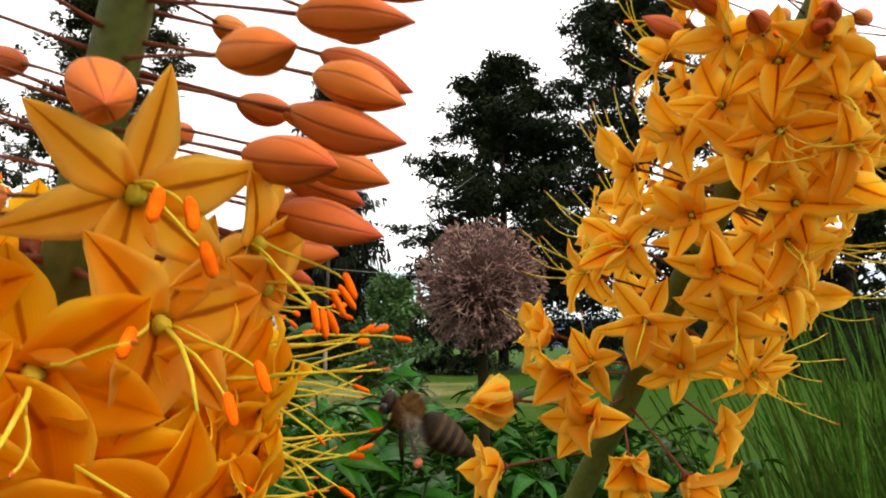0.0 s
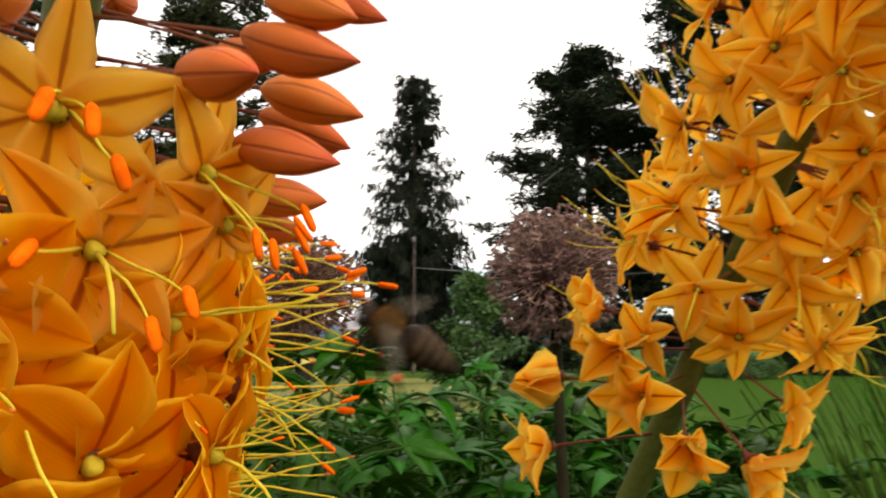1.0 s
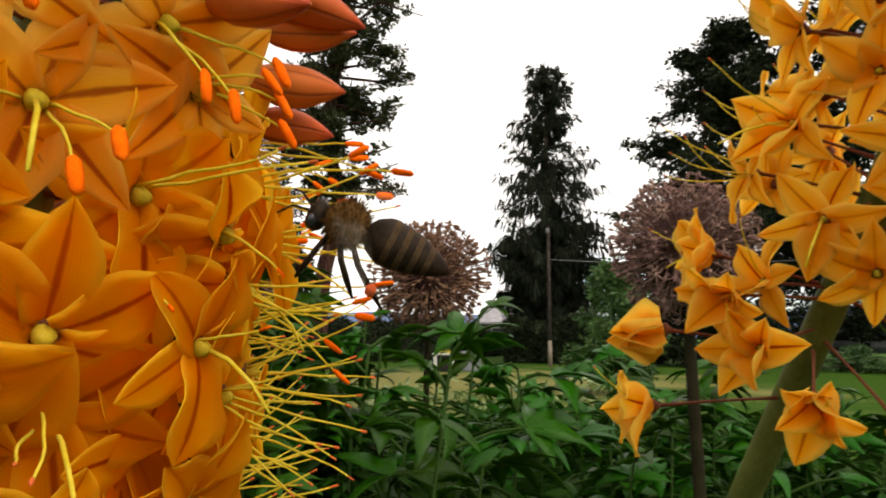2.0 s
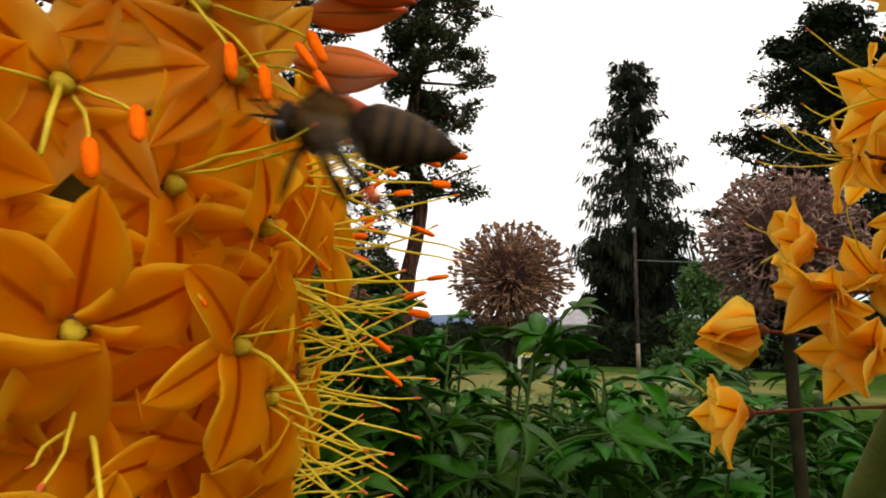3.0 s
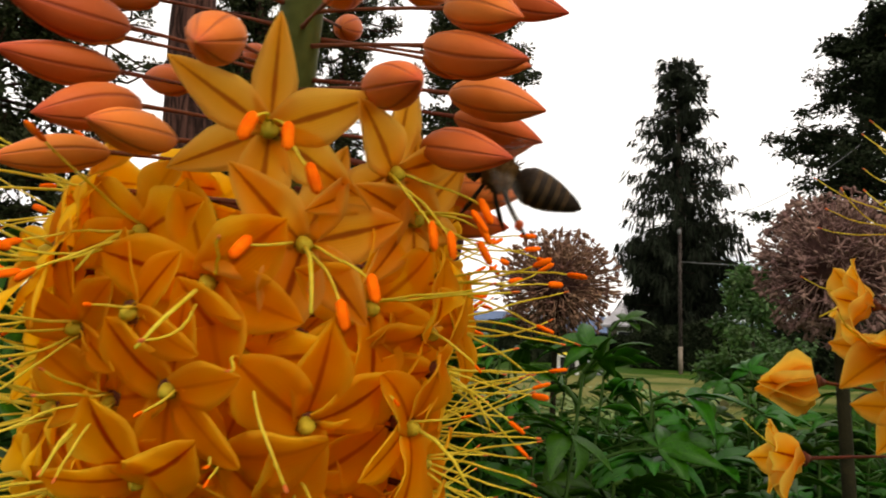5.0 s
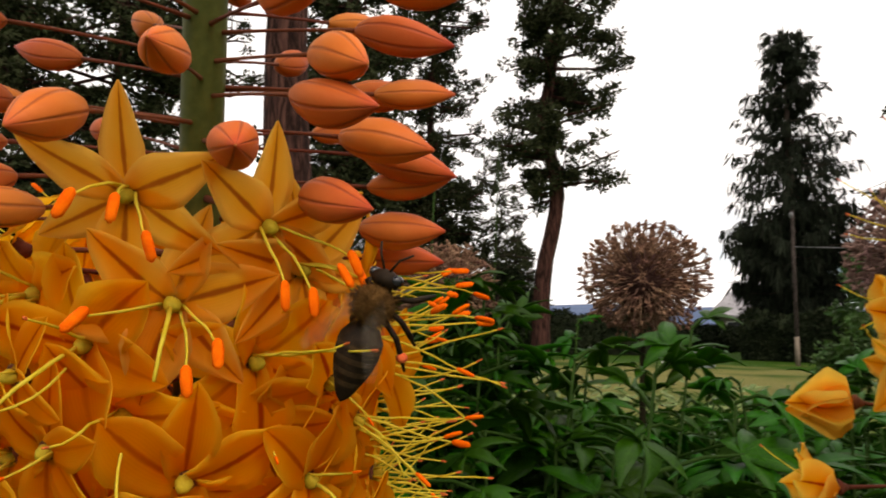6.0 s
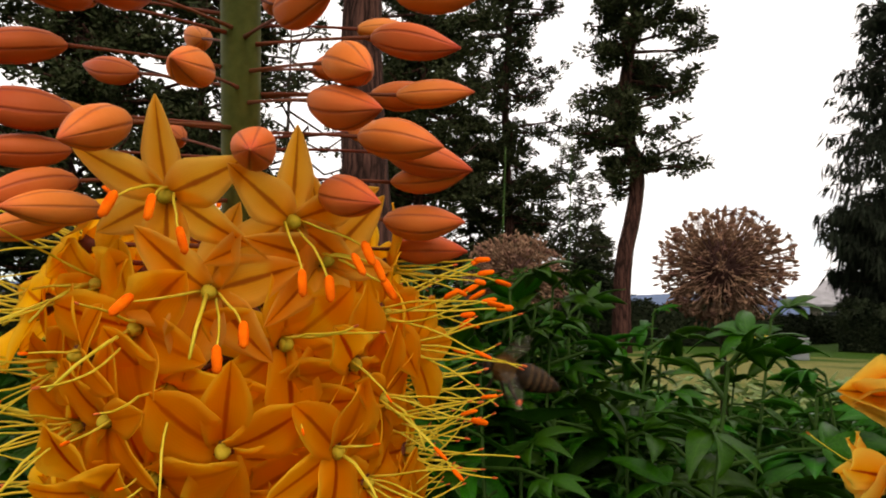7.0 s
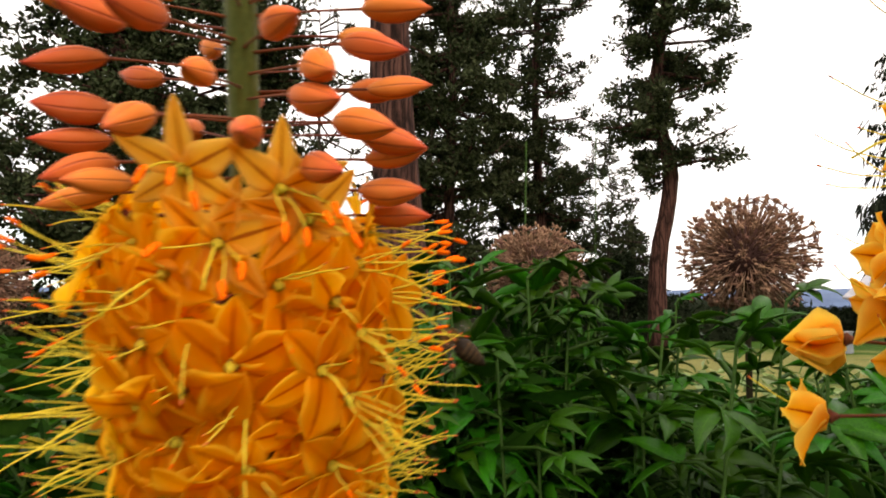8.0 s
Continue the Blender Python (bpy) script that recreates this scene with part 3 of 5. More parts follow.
def leafy_tree(where, height, radius, low, seed, label, mat="maple", clusters=900, leaf=0.26, tiers=True, girth=0.6, name="broad_tree", cone=0.0):
    """A broad crown of leaf clusters laid in uneven tiers over a trunk with limbs."""
    g = np.random.default_rng(seed)
    root = new(name)
    root.matrix_basis = Matrix.Translation(where)
    tagged(root, label, "tree" if height > 3 else "shrub")
    limbs, base, tip = [], [], []
    boughs = []
    for k in range(max(30, clusters // (16 if cone else 22))):
        f = g.random() ** 0.9
        a = k * 2.399963 + g.uniform(-0.5, 0.5)
        edge = radius * (np.sin(np.pi * (0.18 + 0.82 * f) ** 0.9) ** 0.75 * (1 - 0.3 * f) + 0.03) * g.uniform(0.72, 1.16)
        if cone:
            edge = radius * ((1 - f) ** 0.45 * cone + 0.06) * g.uniform(0.6, 1.15)
        z = low + (height - low) * f
        tipp = np.array([np.cos(a) * edge, np.sin(a) * edge, z - (0.10 * edge if tiers else 0)])
        foot = np.array([0, 0, max(low * 0.6, z - 0.45 * edge)])
        boughs.append((foot, tipp, edge))
        if k % 2 == 0:
            limbs.append(([tuple(foot), tuple((foot + tipp) * 0.5 + [0, 0, 0.08 * edge]), tuple(tipp)], [0.06 * girth + 0.02, 0.03, 0.012]))
    for k in range(clusters):
        foot, tipp, edge = boughs[g.integers(len(boughs))]
        s = g.uniform(0.14, 1.0) ** 0.7
        c = foot + (tipp - foot) * s + [0, 0, 0.3 * edge * s * (1 - s)] + g.normal(0, 1, 3) * [0.19, 0.19, 0.15] * (0.35 + 0.16 * radius) * (1.25 - 0.6 * s)
        m = 22
        d = g.normal(0, 1, (m, 3)) * [1, 1, 0.5]
        d /= np.linalg.norm(d, axis=1, keepdims=True)
        size = leaf * g.uniform(1.1, 2.4)
        b = c + d * size * g.uniform(0.0, 1.0, (m, 1))
        base.append(b)
        tip.append(b + (d + g.normal(0, 0.5, (m, 3)) - [0, 0, 0.25]) * leaf * 0.75)
    part("trunk", trunk_mesh("leafy_trunk", [(0, 0, -0.1), (0.03 * height * 0.2, 0, height * 0.45), (0, 0, height * 0.93)], [girth * 0.5, girth * 0.33, 0.02], "bark_dark", limbs), root)
    b = np.concatenate(base)
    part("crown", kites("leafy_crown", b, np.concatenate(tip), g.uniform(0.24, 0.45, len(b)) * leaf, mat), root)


def hedge(a, b, height, depth, seed):
    """A clipped dark hedge from a to b: woody core with a coat of leaves."""
    g = np.random.default_rng(seed)
    d = b - a
    n = Vector((-d.y, d.x, 0)).normalized()
    bm = bmesh.new()
    vs = []
    for k in range(13):
        p = a.lerp(b, k / 12)
        hh = height * (0.9 + 0.12 * noise.noise((k * 0.7, seed, 0)))
        vs.append([bm.verts.new(p + n * s * depth + Vector((0, 0, z * hh))) for s, z in ((-0.4, -0.03), (-0.45, 0.7), (-0.2, 0.93), (0.2, 0.93), (0.45, 0.7), (0.4, -0.03))])
    for p, q in zip(vs, vs[1:]):
        for j in range(5):
            bm.faces.new((p[j], q[j], q[j + 1], p[j + 1]))
    bm.faces.new(vs[0]), bm.faces.new(vs[-1][::-1])
    root = tagged(part("hedge", finish(bm, "hedge", "maple")), "dark dense evergreen hedge along the lawn", "hedge")
    m = 6500
    u, s = g.random(m), g.uniform(-0.5, 0.5, m)
    z = np.where(g.random(m) < 0.35, 0.97, g.random(m) ** 0.8) * height
    p = np.outer(1 - u, a) + np.outer(u, b) + np.outer(np.where(z > height * 0.9, s, np.sign(s) * 0.47) * depth, n)
    p[:, 2] = z * (0.88 + 0.16 * np.sin(u * 31) * np.sin(u * 17))
    part("foliage", kites("hedge_leaves", p, p + g.normal(0, 0.13, (m, 3)), g.uniform(0.035, 0.07, m), "maple"), root)


def trees():
    spruce(from_eye(9.72, 37.0), 16.6, 3.25, 3, "tall dark weeping spruce with ragged drooping boughs")
    pine(from_eye(29.0, 26.0), 23.0, 0.72, 11, "crooked ponderosa pine with reddish trunk and open crown", low=0.27, spread=2.45, dense=3.3, tufts=1.35, lop=0.3,
         crook=((0, 0), (2.5, 0.05), (3.8, 0.2), (5.0, 0.5), (6.2, 0.68), (7.2, 0.62), (8.0, 0.36), (8.8, 0.12), (9.6, 0.14), (10.5, 0.34), (11.8, 0.55), (13.3, 0.8), (16, 0.9), (23, 0.7)))
    pine(from_eye(38.2, 31.0), 24.0, 0.55, 12, "straight tall pine with dark trunk and clumped needles", low=0.12, spread=2.2, dense=3.3, tufts=1.3)
    pine(from_eye(32.5, 38.0), 11.0, 0.24, 13, "slender young pine with thin see-through branches", low=0.15, spread=1.9, dense=1.2, bark_mat="bark_dark", tufts=0.6)
    pine(from_eye(50.2, 11.5), 20.0, 0.95, 14, "big ponderosa pine with thick plated bark", low=0.42, spread=3.2, dense=1.1)
    pine(from_eye(45.6, 24.0), 20.0, 0.48, 15, "tall pine with reddish trunk, green low boughs", low=0.06, spread=2.5, dense=3.2, tufts=1.7)
    pine(from_eye(57.0, 27.0), 13.5, 0.30, 16, "bare-limbed pine with thin dark twigs", low=0.22, spread=2.6, dense=1.2, bark_mat="bark_dark", tufts=0.22)
    pine(from_eye(64.0, 22.0), 12.5, 0.5, 17, "dark bushy pine at the lawn's edge", low=0.10, spread=3.2, dense=3.0, tufts=1.3)
    pine(from_eye(73.0, 20.0), 9.8, 0.5, 18, "dark bushy pine beside its taller neighbour", low=0.08, spread=3.2, dense=2.8, tufts=1.3)
    pine(from_eye(85.0, 24.0), 14.0, 0.5, 19, "dark bushy pine standing apart", low=0.08, spread=3.2, dense=1.8)
    pine(from_eye(36.2, 38.0), 9.5, 0.25, 41, "dark young pine among the taller ones", low=0.05, spread=2.2, dense=1.8, bark_mat="bark_dark")
    pine(from_eye(41.3, 35.0), 10.5, 0.28, 42, "dark young pine among the taller ones", low=0.05, spread=2.4, dense=2.0, bark_mat="bark_dark")
    pine(from_eye(31.2, 42.0), 6.5, 0.22, 43, "low dark pine beyond the crooked one", low=0.05, spread=2.0, dense=1.5, bark_mat="bark_dark")
    pine(from_eye(47.4, 31.0), 17.0, 0.34, 44, "dark pine behind the big trunk", low=0.05, spread=2.6, dense=2.6, bark_mat="bark_dark", tufts=1.3)
    leafy_tree(from_eye(-5.0, 36.0), 16.8, 6.9, 1.6, 21, "dark broad tree with layered leafy boughs", clusters=3300, leaf=0.21, cone=1.0)
    leafy_tree(from_eye(-16.0, 38.0), 23.5, 8.2, 1.8, 22, "very tall dark tree with spreading leafy crown", clusters=3500, leaf=0.22)
    leafy_tree(from_eye(-31.0, 34.0), 12.0, 6.0, 1.2, 23, "dark green broad tree behind the ornamental grass", clusters=2000)
    leafy_tree(from_eye(4.6, 15.0), 2.75, 1.05, 0.3, 24, "light green leafy bush on the lawn", mat="lime", clusters=420, leaf=0.12, tiers=False, girth=0.12, name="light_shrub")
    leafy_tree(from_eye(31.5, 29.0), 3.6, 1.7, 0.3, 25, "dark reddish-green shrub below the pines", clusters=420, leaf=0.16, tiers=False, girth=0.2, name="dark_shrub")
    leafy_tree(from_eye(37.0, 34.0), 3.4, 3.0, 0.3, 26, "dark green shrub below the pines", clusters=600, leaf=0.16, tiers=False, girth=0.2, name="dark_shrub")
    leafy_tree(from_eye(-1.5, 30.0), 4.0, 2.8, 0.3, 27, "dark green shrub under the broad tree", clusters=600, leaf=0.18, tiers=False, girth=0.2, name="dark_shrub")
    hedge(from_eye(13.0, 33.0), from_eye(1.0, 31.0), 2.1, 2.2, 31)
    hedge(from_eye(40.0, 33.5), from_eye(19.0, 36.0), 2.3, 2.4, 34)
    hedge(from_eye(19.2, 37.0), from_eye(14.0, 46.0), 1.5, 2.0, 36)
    hedge(from_eye(-19.0, 31.0), from_eye(-48.0, 30.0), 3.0, 2.6, 35)
    leafy_tree(from_eye(-12.5, 27.0), 0.75, 1.6, 0.05, 51, "low yellow-green garden bush on the lawn", mat="lime", clusters=260, leaf=0.09, tiers=False, girth=0.06, name="light_shrub")
    leafy_tree(from_eye(-16.5, 26.0), 0.7, 1.5, 0.05, 52, "low yellow-green garden bush on the lawn", mat="lime", clusters=260, leaf=0.09, tiers=False, girth=0.06, name="light_shrub")
    hedge(from_eye(62.0, 30.0), from_eye(40.0, 33.0), 2.2, 2.4, 32)
    hedge(from_eye(90.0, 30.0), from_eye(64.0, 30.0), 2.2, 2.4, 33)


trees()


# ---- house, pole, lawn things ----
def box(bm, lo, hi, index=0, bevel=0.0):
    r = bmesh.ops.create_cube(bm, size=1)
    for v in r["verts"]:
        v.co = Vector([(l + h) / 2 + c * (h - l) for c, l, h in zip(v.co, lo, hi)])
    for f in {f for v in r["verts"] for f in v.link_faces}:
        f.material_index = index
    if bevel:
        bmesh.ops.bevel(bm, geom=list({e for v in r["verts"] for e in v.link_edges}), offset=bevel, segments=2, affect="EDGES")


def house():
    root = new("house")
    root.matrix_basis = Matrix.Translation(from_eye(10.6, 60.0)) @ pose(0, 0, 0, 0, 0, 8)
    tagged(root, "low house with pale shingle roof and brown walls", "house")
    bm = bmesh.new()
    box(bm, (-4.6, -3.4, -0.1), (4.6, 3.4, 2.35))
    part("wall", finish(bm, "house_wall", "wall", False), root)
    bm = bmesh.new()
    pts = [(-5.2, -4.0, 2.3), (5.2, -4.0, 2.3), (5.2, 4.0, 2.3), (-5.2, 4.0, 2.3), (-3.2, 0, 4.9), (3.2, 0, 4.9)]
    top = [bm.verts.new((x, y, z + 0.16)) for x, y, z in pts]
    low = [bm.verts.new(p) for p in pts]
    for f in ((0, 1, 5, 4), (1, 2, 5), (2, 3, 4, 5), (3, 0, 4)):
        bm.faces.new([top[k] for k in f])
        bm.faces.new([low[k] for k in reversed(f)])
    for a, b in ((0, 1), (1, 2), (2, 3), (3, 0)):
        bm.faces.new((low[a], low[b], top[b], top[a]))
    part("roof", finish(bm, "house_roof", "roof", False), root)
    for x in (-3.2, -0.2, 2.6):
        bm = bmesh.new()
        for lo, hi in (((-0.6, -0.06, 0), (0.6, 0.02, 0.07)), ((-0.6, -0.06, 1.03), (0.6, 0.02, 1.1)), ((-0.6, -0.06, 0.07), (-0.53, 0.02, 1.03)), ((0.53, -0.06, 0.07), (0.6, 0.02, 1.03))):
            box(bm, lo, hi)
        w = part("window", finish(bm, "window_frame", "white", False), root, Matrix.Translation((x, -3.42, 0.9)))
        bm = bmesh.new()
        box(bm, (-0.53, -0.02, 0.07), (0.53, 0.01, 1.03))
        part("pane", finish(bm, "window_pane", "black", False), w)


def power_pole():
    root = new("power_pole")
    root.matrix_basis = Matrix.Translation(from_eye(9.75, 28.0))
    tagged(root, "weathered wooden power pole on the lawn", "pole")
    bm = bmesh.new()
    tube(bm, [(0, 0, -0.2), (0.01, 0, 3.0), (0.03, 0, 5.7)], [0.075, 0.07, 0.06], 12)
    part("post", finish(bm, "pole_post", "wood"), root)
    bm = bmesh.new()
    tube(bm, [(0, 0, 0.0), (0, 0, 0.5), (0, 0, 1.05)], [0.082, 0.082, 0.079], 12)
    part("guard", finish(bm, "pole_guard", "pale_wood"), root, label="paler guard sleeve round the pole foot")
    bm = bmesh.new()
    box(bm, (-0.05, -0.16, 5.42), (0.07, -0.06, 5.62), bevel=0.02)
    part("insulator", finish(bm, "pole_insulator", "grey"), root)
    ends = ((from_eye(9.75, 28.0, 4.35), from_eye(-14.0, 33.0, 4.55), 0.25), (from_eye(5.6, 30.0, 6.5), from_eye(-3.0, 30.0, 9.0), 0.3))
    for a, b, sag in ends:
        bm = bmesh.new()
        tube(bm, [a.lerp(b, s) - Vector((0, 0, sag * 4 * s * (1 - s))) for s in (k / 16 for k in range(17))], 0.014, 5)
        tagged(part("overhead_cable", finish(bm, "overhead_cable", "cable")), "thin grey overhead cable", "cable", group="overhead cables")


def lawn_things():
    root = new("planter_stand")
    root.matrix_basis = Matrix.Translation(from_eye(18.5, 24.0)) @ pose(0, 0, 0, 0, 0, 12)
    tagged(root, "white arched planter stand topped with yellow flowers", "planter")
    for x in (-0.36, 0.26):
        bm = bmesh.new()
        box(bm, (x, -0.2, 0), (x + 0.1, 0.2, 0.58), bevel=0.015)
        part("side_panel", finish(bm, "planter_side", "white", False), root)
    # near-black slab stands in for the shade inside the arch
    bm = bmesh.new()
    box(bm, (-0.26, 0.02, 0.0), (0.26, 0.18, 0.55))
    part("back_panel", finish(bm, "planter_arch_shade", "black", False), root)
    bm = bmesh.new()
    box(bm, (-0.4, -0.22, 0.58), (0.4, 0.22, 0.64), bevel=0.012)
    part("shelf", finish(bm, "planter_shelf", "white", False), root)
    g = np.random.default_rng(5)
    b = g.uniform((-0.30, -0.15, 0.64), (0.30, 0.15, 0.68), (180, 3))
    part("yellow_flowers", kites("planter_flowers", b, b + g.normal(0, 0.04, (180, 3)) + [0, 0, 0.03], np.full(180, 0.016), "yellow"), root)
    root = new("utility_box")
    root.matrix_basis = Matrix.Translation(from_eye(16.3, 24.5)) @ pose(0, 0, 0, 0, 0, 14)
    tagged(root, "grey metal utility box on the lawn", "box")
    bm = bmesh.new()
    box(bm, (-0.35, -0.25, 0), (0.35, 0.25, 0.62), bevel=0.02)
    part("body", finish(bm, "utility_body", "grey", False), root)
    bm = bmesh.new()
    box(bm, (-0.38, -0.28, 0.62), (0.38, 0.28, 0.68), bevel=0.015)
    part("lid", finish(bm, "utility_lid", "grey", False), root)
    parked_car()


def parked_car():
    """A silver estate car parked beyond the lawn, nose to the east."""
    root = new("parked_car")
    root.matrix_basis = Matrix.Translation(from_eye(-13.2, 42.0)) @ pose(0, 0, 0, 0, 0, -8)
    tagged(root, "silver estate car parked beyond the lawn", "car")
    bm = bmesh.new()
    side = [(-2.2, 0.35), (-2.25, 0.75), (-2.1, 0.95), (-1.7, 1.0), (1.0, 0.98), (1.9, 0.88), (2.2, 0.7), (2.22, 0.35)]
    a = [bm.verts.new((x, -0.85, z)) for x, z in side]
    b = [bm.verts.new((x, 0.85, z)) for x, z in side]
    for k in range(len(side)):
        q = (k + 1) % len(side)
        bm.faces.new((a[k], b[k], b[q], a[q]))
    bm.faces.new(a), bm.faces.new(b[::-1])
    bmesh.ops.bevel(bm, geom=list(bm.edges), offset=0.05, segments=2, affect="EDGES")
    part("body", finish(bm, "car_body", "grey"), root)
    bm = bmesh.new()
    low = [bm.verts.new(p) for p in ((-2.0, -0.78, 0.97), (1.0, -0.78, 0.97), (1.0, 0.78, 0.97), (-2.0, 0.78, 0.97))]
    top = [bm.verts.new(p) for p in ((-1.75, -0.62, 1.42), (0.2, -0.62, 1.42), (0.2, 0.62, 1.42), (-1.75, 0.62, 1.42))]
    for k in range(4):
        bm.faces.new((low[k], low[(k + 1) % 4], top[(k + 1) % 4], top[k]))
    bm.faces.new(top), bm.faces.new(low[::-1])
    part("cabin_glass", finish(bm, "car_glass", "black", False), root)
    bm = bmesh.new()
    box(bm, (-1.8, -0.66, 1.42), (0.25, 0.66, 1.50), bevel=0.03)
    part("roof_panel", finish(bm, "car_roof", "white"), root)
    for x in (-1.85, -0.8, 0.3):
        for y in (-0.74, 0.70):
            bm = bmesh.new()
            box(bm, (x - 0.04, y, 0.95), (x + 0.04, y + 0.05, 1.44))
            part("pillar", finish(bm, "car_pillar", "white", False), root)
    for x in (-1.4, 1.4):
        for y in (-0.80, 0.80):
            bm = bmesh.new()
            m = Matrix.Translation((x, y, 0.32)) @ Matrix.Rotation(radians(90), 4, "X")
            spindle(bm, [(-0.10, 0.20), (-0.10, 0.29), (-0.07, 0.32), (0.07, 0.32), (0.10, 0.29), (0.10, 0.20)], 20, m=m)
            w = part("wheel", finish(bm, "car_wheel", "black"), root)
            bm = bmesh.new()
            spindle(bm, [(-0.115, 0.05), (-0.115, 0.18), (0.115, 0.18), (0.115, 0.05)], 14, m=m)
            part("rim", finish(bm, "car_rim", "grey"), w)


house()
power_pole()
lawn_things()


# ---- garden plants behind the lilies ----
def allium(where, radius, seed, mat, florets, label, lean=(0.0, 0.0), star=1.0, heart=1.0, flat=1.0):
    """A ball of seed heads on thin rays round a dark heart, on a tall stalk."""
    rng = random.Random(seed)
    root = new("allium")
    root.matrix_basis = Matrix.Translation((where[0], where[1], 0))
    tagged(root, label, "allium", "alliums in the bed")
    c = Vector((0, 0, where[2]))
    bm = bmesh.new()
    tube(bm, [(lean[0], lean[1], -0.02), (lean[0] * 0.6, lean[1] * 0.6, where[2] * 0.5), (0, 0, where[2])], [0.0075, 0.0065, 0.0042], 8)
    part("stalk", finish(bm, "allium_stalk", "stalk"), root)
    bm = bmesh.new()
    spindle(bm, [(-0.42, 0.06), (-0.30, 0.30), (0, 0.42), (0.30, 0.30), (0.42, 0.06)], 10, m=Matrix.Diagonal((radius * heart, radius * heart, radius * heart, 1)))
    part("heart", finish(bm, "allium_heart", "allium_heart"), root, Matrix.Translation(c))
    shapes = []
    for k in range(4):
        bm = bmesh.new()
        bend = rng.uniform(-0.05, 0.05)
        tube(bm, [(0, 0, 0.08), (bend * 0.5, 0.01, 0.45), (bend, 0, 0.93)], [0.010, 0.008, 0.009], 4, False)
        rays = len(bm.faces)
        spindle(bm, [(0.90, 0.010), (0.935, 0.028), (0.97, 0.024), (0.99, 0.006)], 6, 0.25, 3)
        for j in range(6):
            a = j * math.pi / 3 + rng.uniform(-0.2, 0.2)
            d = Vector((math.cos(a), math.sin(a), rng.uniform(-0.35, 0.45)))
            p = Vector((bend, 0, 0.935))
            tube(bm, [p, p + d * 0.06 * star, p + d * 0.115 * star], [0.010, 0.011, 0.003], 3, False)
        for k2, f in enumerate(bm.faces):
            f.material_index = 0 if k2 < rays else 1
        bmesh.ops.scale(bm, vec=(radius,) * 3, verts=bm.verts)
        shapes.append(finish(bm, "allium_ray", (mat if mat == "allium_mauve" else "allium_pale", mat)))
    # shorter rays fill the ball between the outer ones
    bm = bmesh.new()
    for k in range(760):
        d = Vector((rng.gauss(0, 1), rng.gauss(0, 1), rng.gauss(0, 1))).normalized()
        e = Vector((rng.gauss(0, 1), rng.gauss(0, 1), rng.gauss(0, 1))) * 0.03
        ln = rng.uniform(0.5, 0.96)
        tube(bm, [d * 0.2, d * ln * 0.6 + e, d * ln], [0.008, 0.006, 0.008], 3, False)
        q = frame_to(d, Vector((0.3, 0.2, 1)))
        spindle(bm, [(-0.03, 0.006), (0.0, 0.024), (0.03, 0.020), (0.07, 0.003)], 5, m=Matrix.Translation(d * ln) @ q)
    bmesh.ops.scale(bm, vec=(radius,) * 3, verts=bm.verts)
    part("inner_umbel", finish(bm, "allium_inner", mat), root, Matrix.Translation(c) @ Matrix.Diagonal((1, 1, flat, 1)))
    for k in range(florets):
        zz = 1 - 2 * (k + 0.5) / florets
        a = k * 2.399963 + rng.uniform(-0.12, 0.12)
        d = Vector((math.cos(a) * math.sqrt(1 - zz * zz), math.sin(a) * math.sqrt(1 - zz * zz), zz + rng.uniform(-0.06, 0.06))).normalized()
        s = rng.uniform(0.74, 1.06)
        part("floret", rng.choice(shapes), root, Matrix.Translation(c) @ Matrix.Diagonal((1, 1, flat, 1)) @ frame_to(d, Vector((rng.uniform(-1, 1), rng.uniform(-1, 1), 0.3))) @ Matrix.Diagonal((s, s, s, 1)))


def leaf_shape(v):
    return max(0.03, math.sin(math.pi * min(1.0, v * 0.96 + 0.04) ** 0.72)) ** 1.05


def leaf_meshes():
    """Leaves of three or five pointed leaflets on short stalks, terminal one longest, in several habits."""
    out = []
    for k in range(8):
        rng = random.Random(300 + k)
        bm = bmesh.new()
        tube(bm, [(-0.35, 0, 0), (-0.1, 0, 0.01), (0.06, 0, 0.01)], [0.016, 0.014, 0.012], 4, False)
        fans = [(0, 1.0)] + [(sg * rng.uniform(38, 62), rng.uniform(0.72, 0.92)) for sg in (-1, 1)]
        if k % 4:
            fans += [(sg * rng.uniform(80, 105), rng.uniform(0.5, 0.7)) for sg in (-1, 1)]
        for j, (turn, ln) in enumerate(fans):
            old = set(bm.verts)
            strip(bm, ln, 0.115 + 0.035 * rng.random(), leaf_shape, rng.uniform(0, 24), rng.uniform(28, 75), 0.32, 0.0, 5, 2, 0.004, rng.uniform(-22, 22), 0.05, k * 7 + j)
            fresh_verts = [v for v in bm.verts if v not in old]
            bmesh.ops.transform(bm, matrix=pose(0, 0, 0, rng.uniform(-25, 25), 0, turn), verts=fresh_verts)
        out.append(finish(bm, "leaf", "leaf"))
    return out


LEAVES = leaf_meshes()


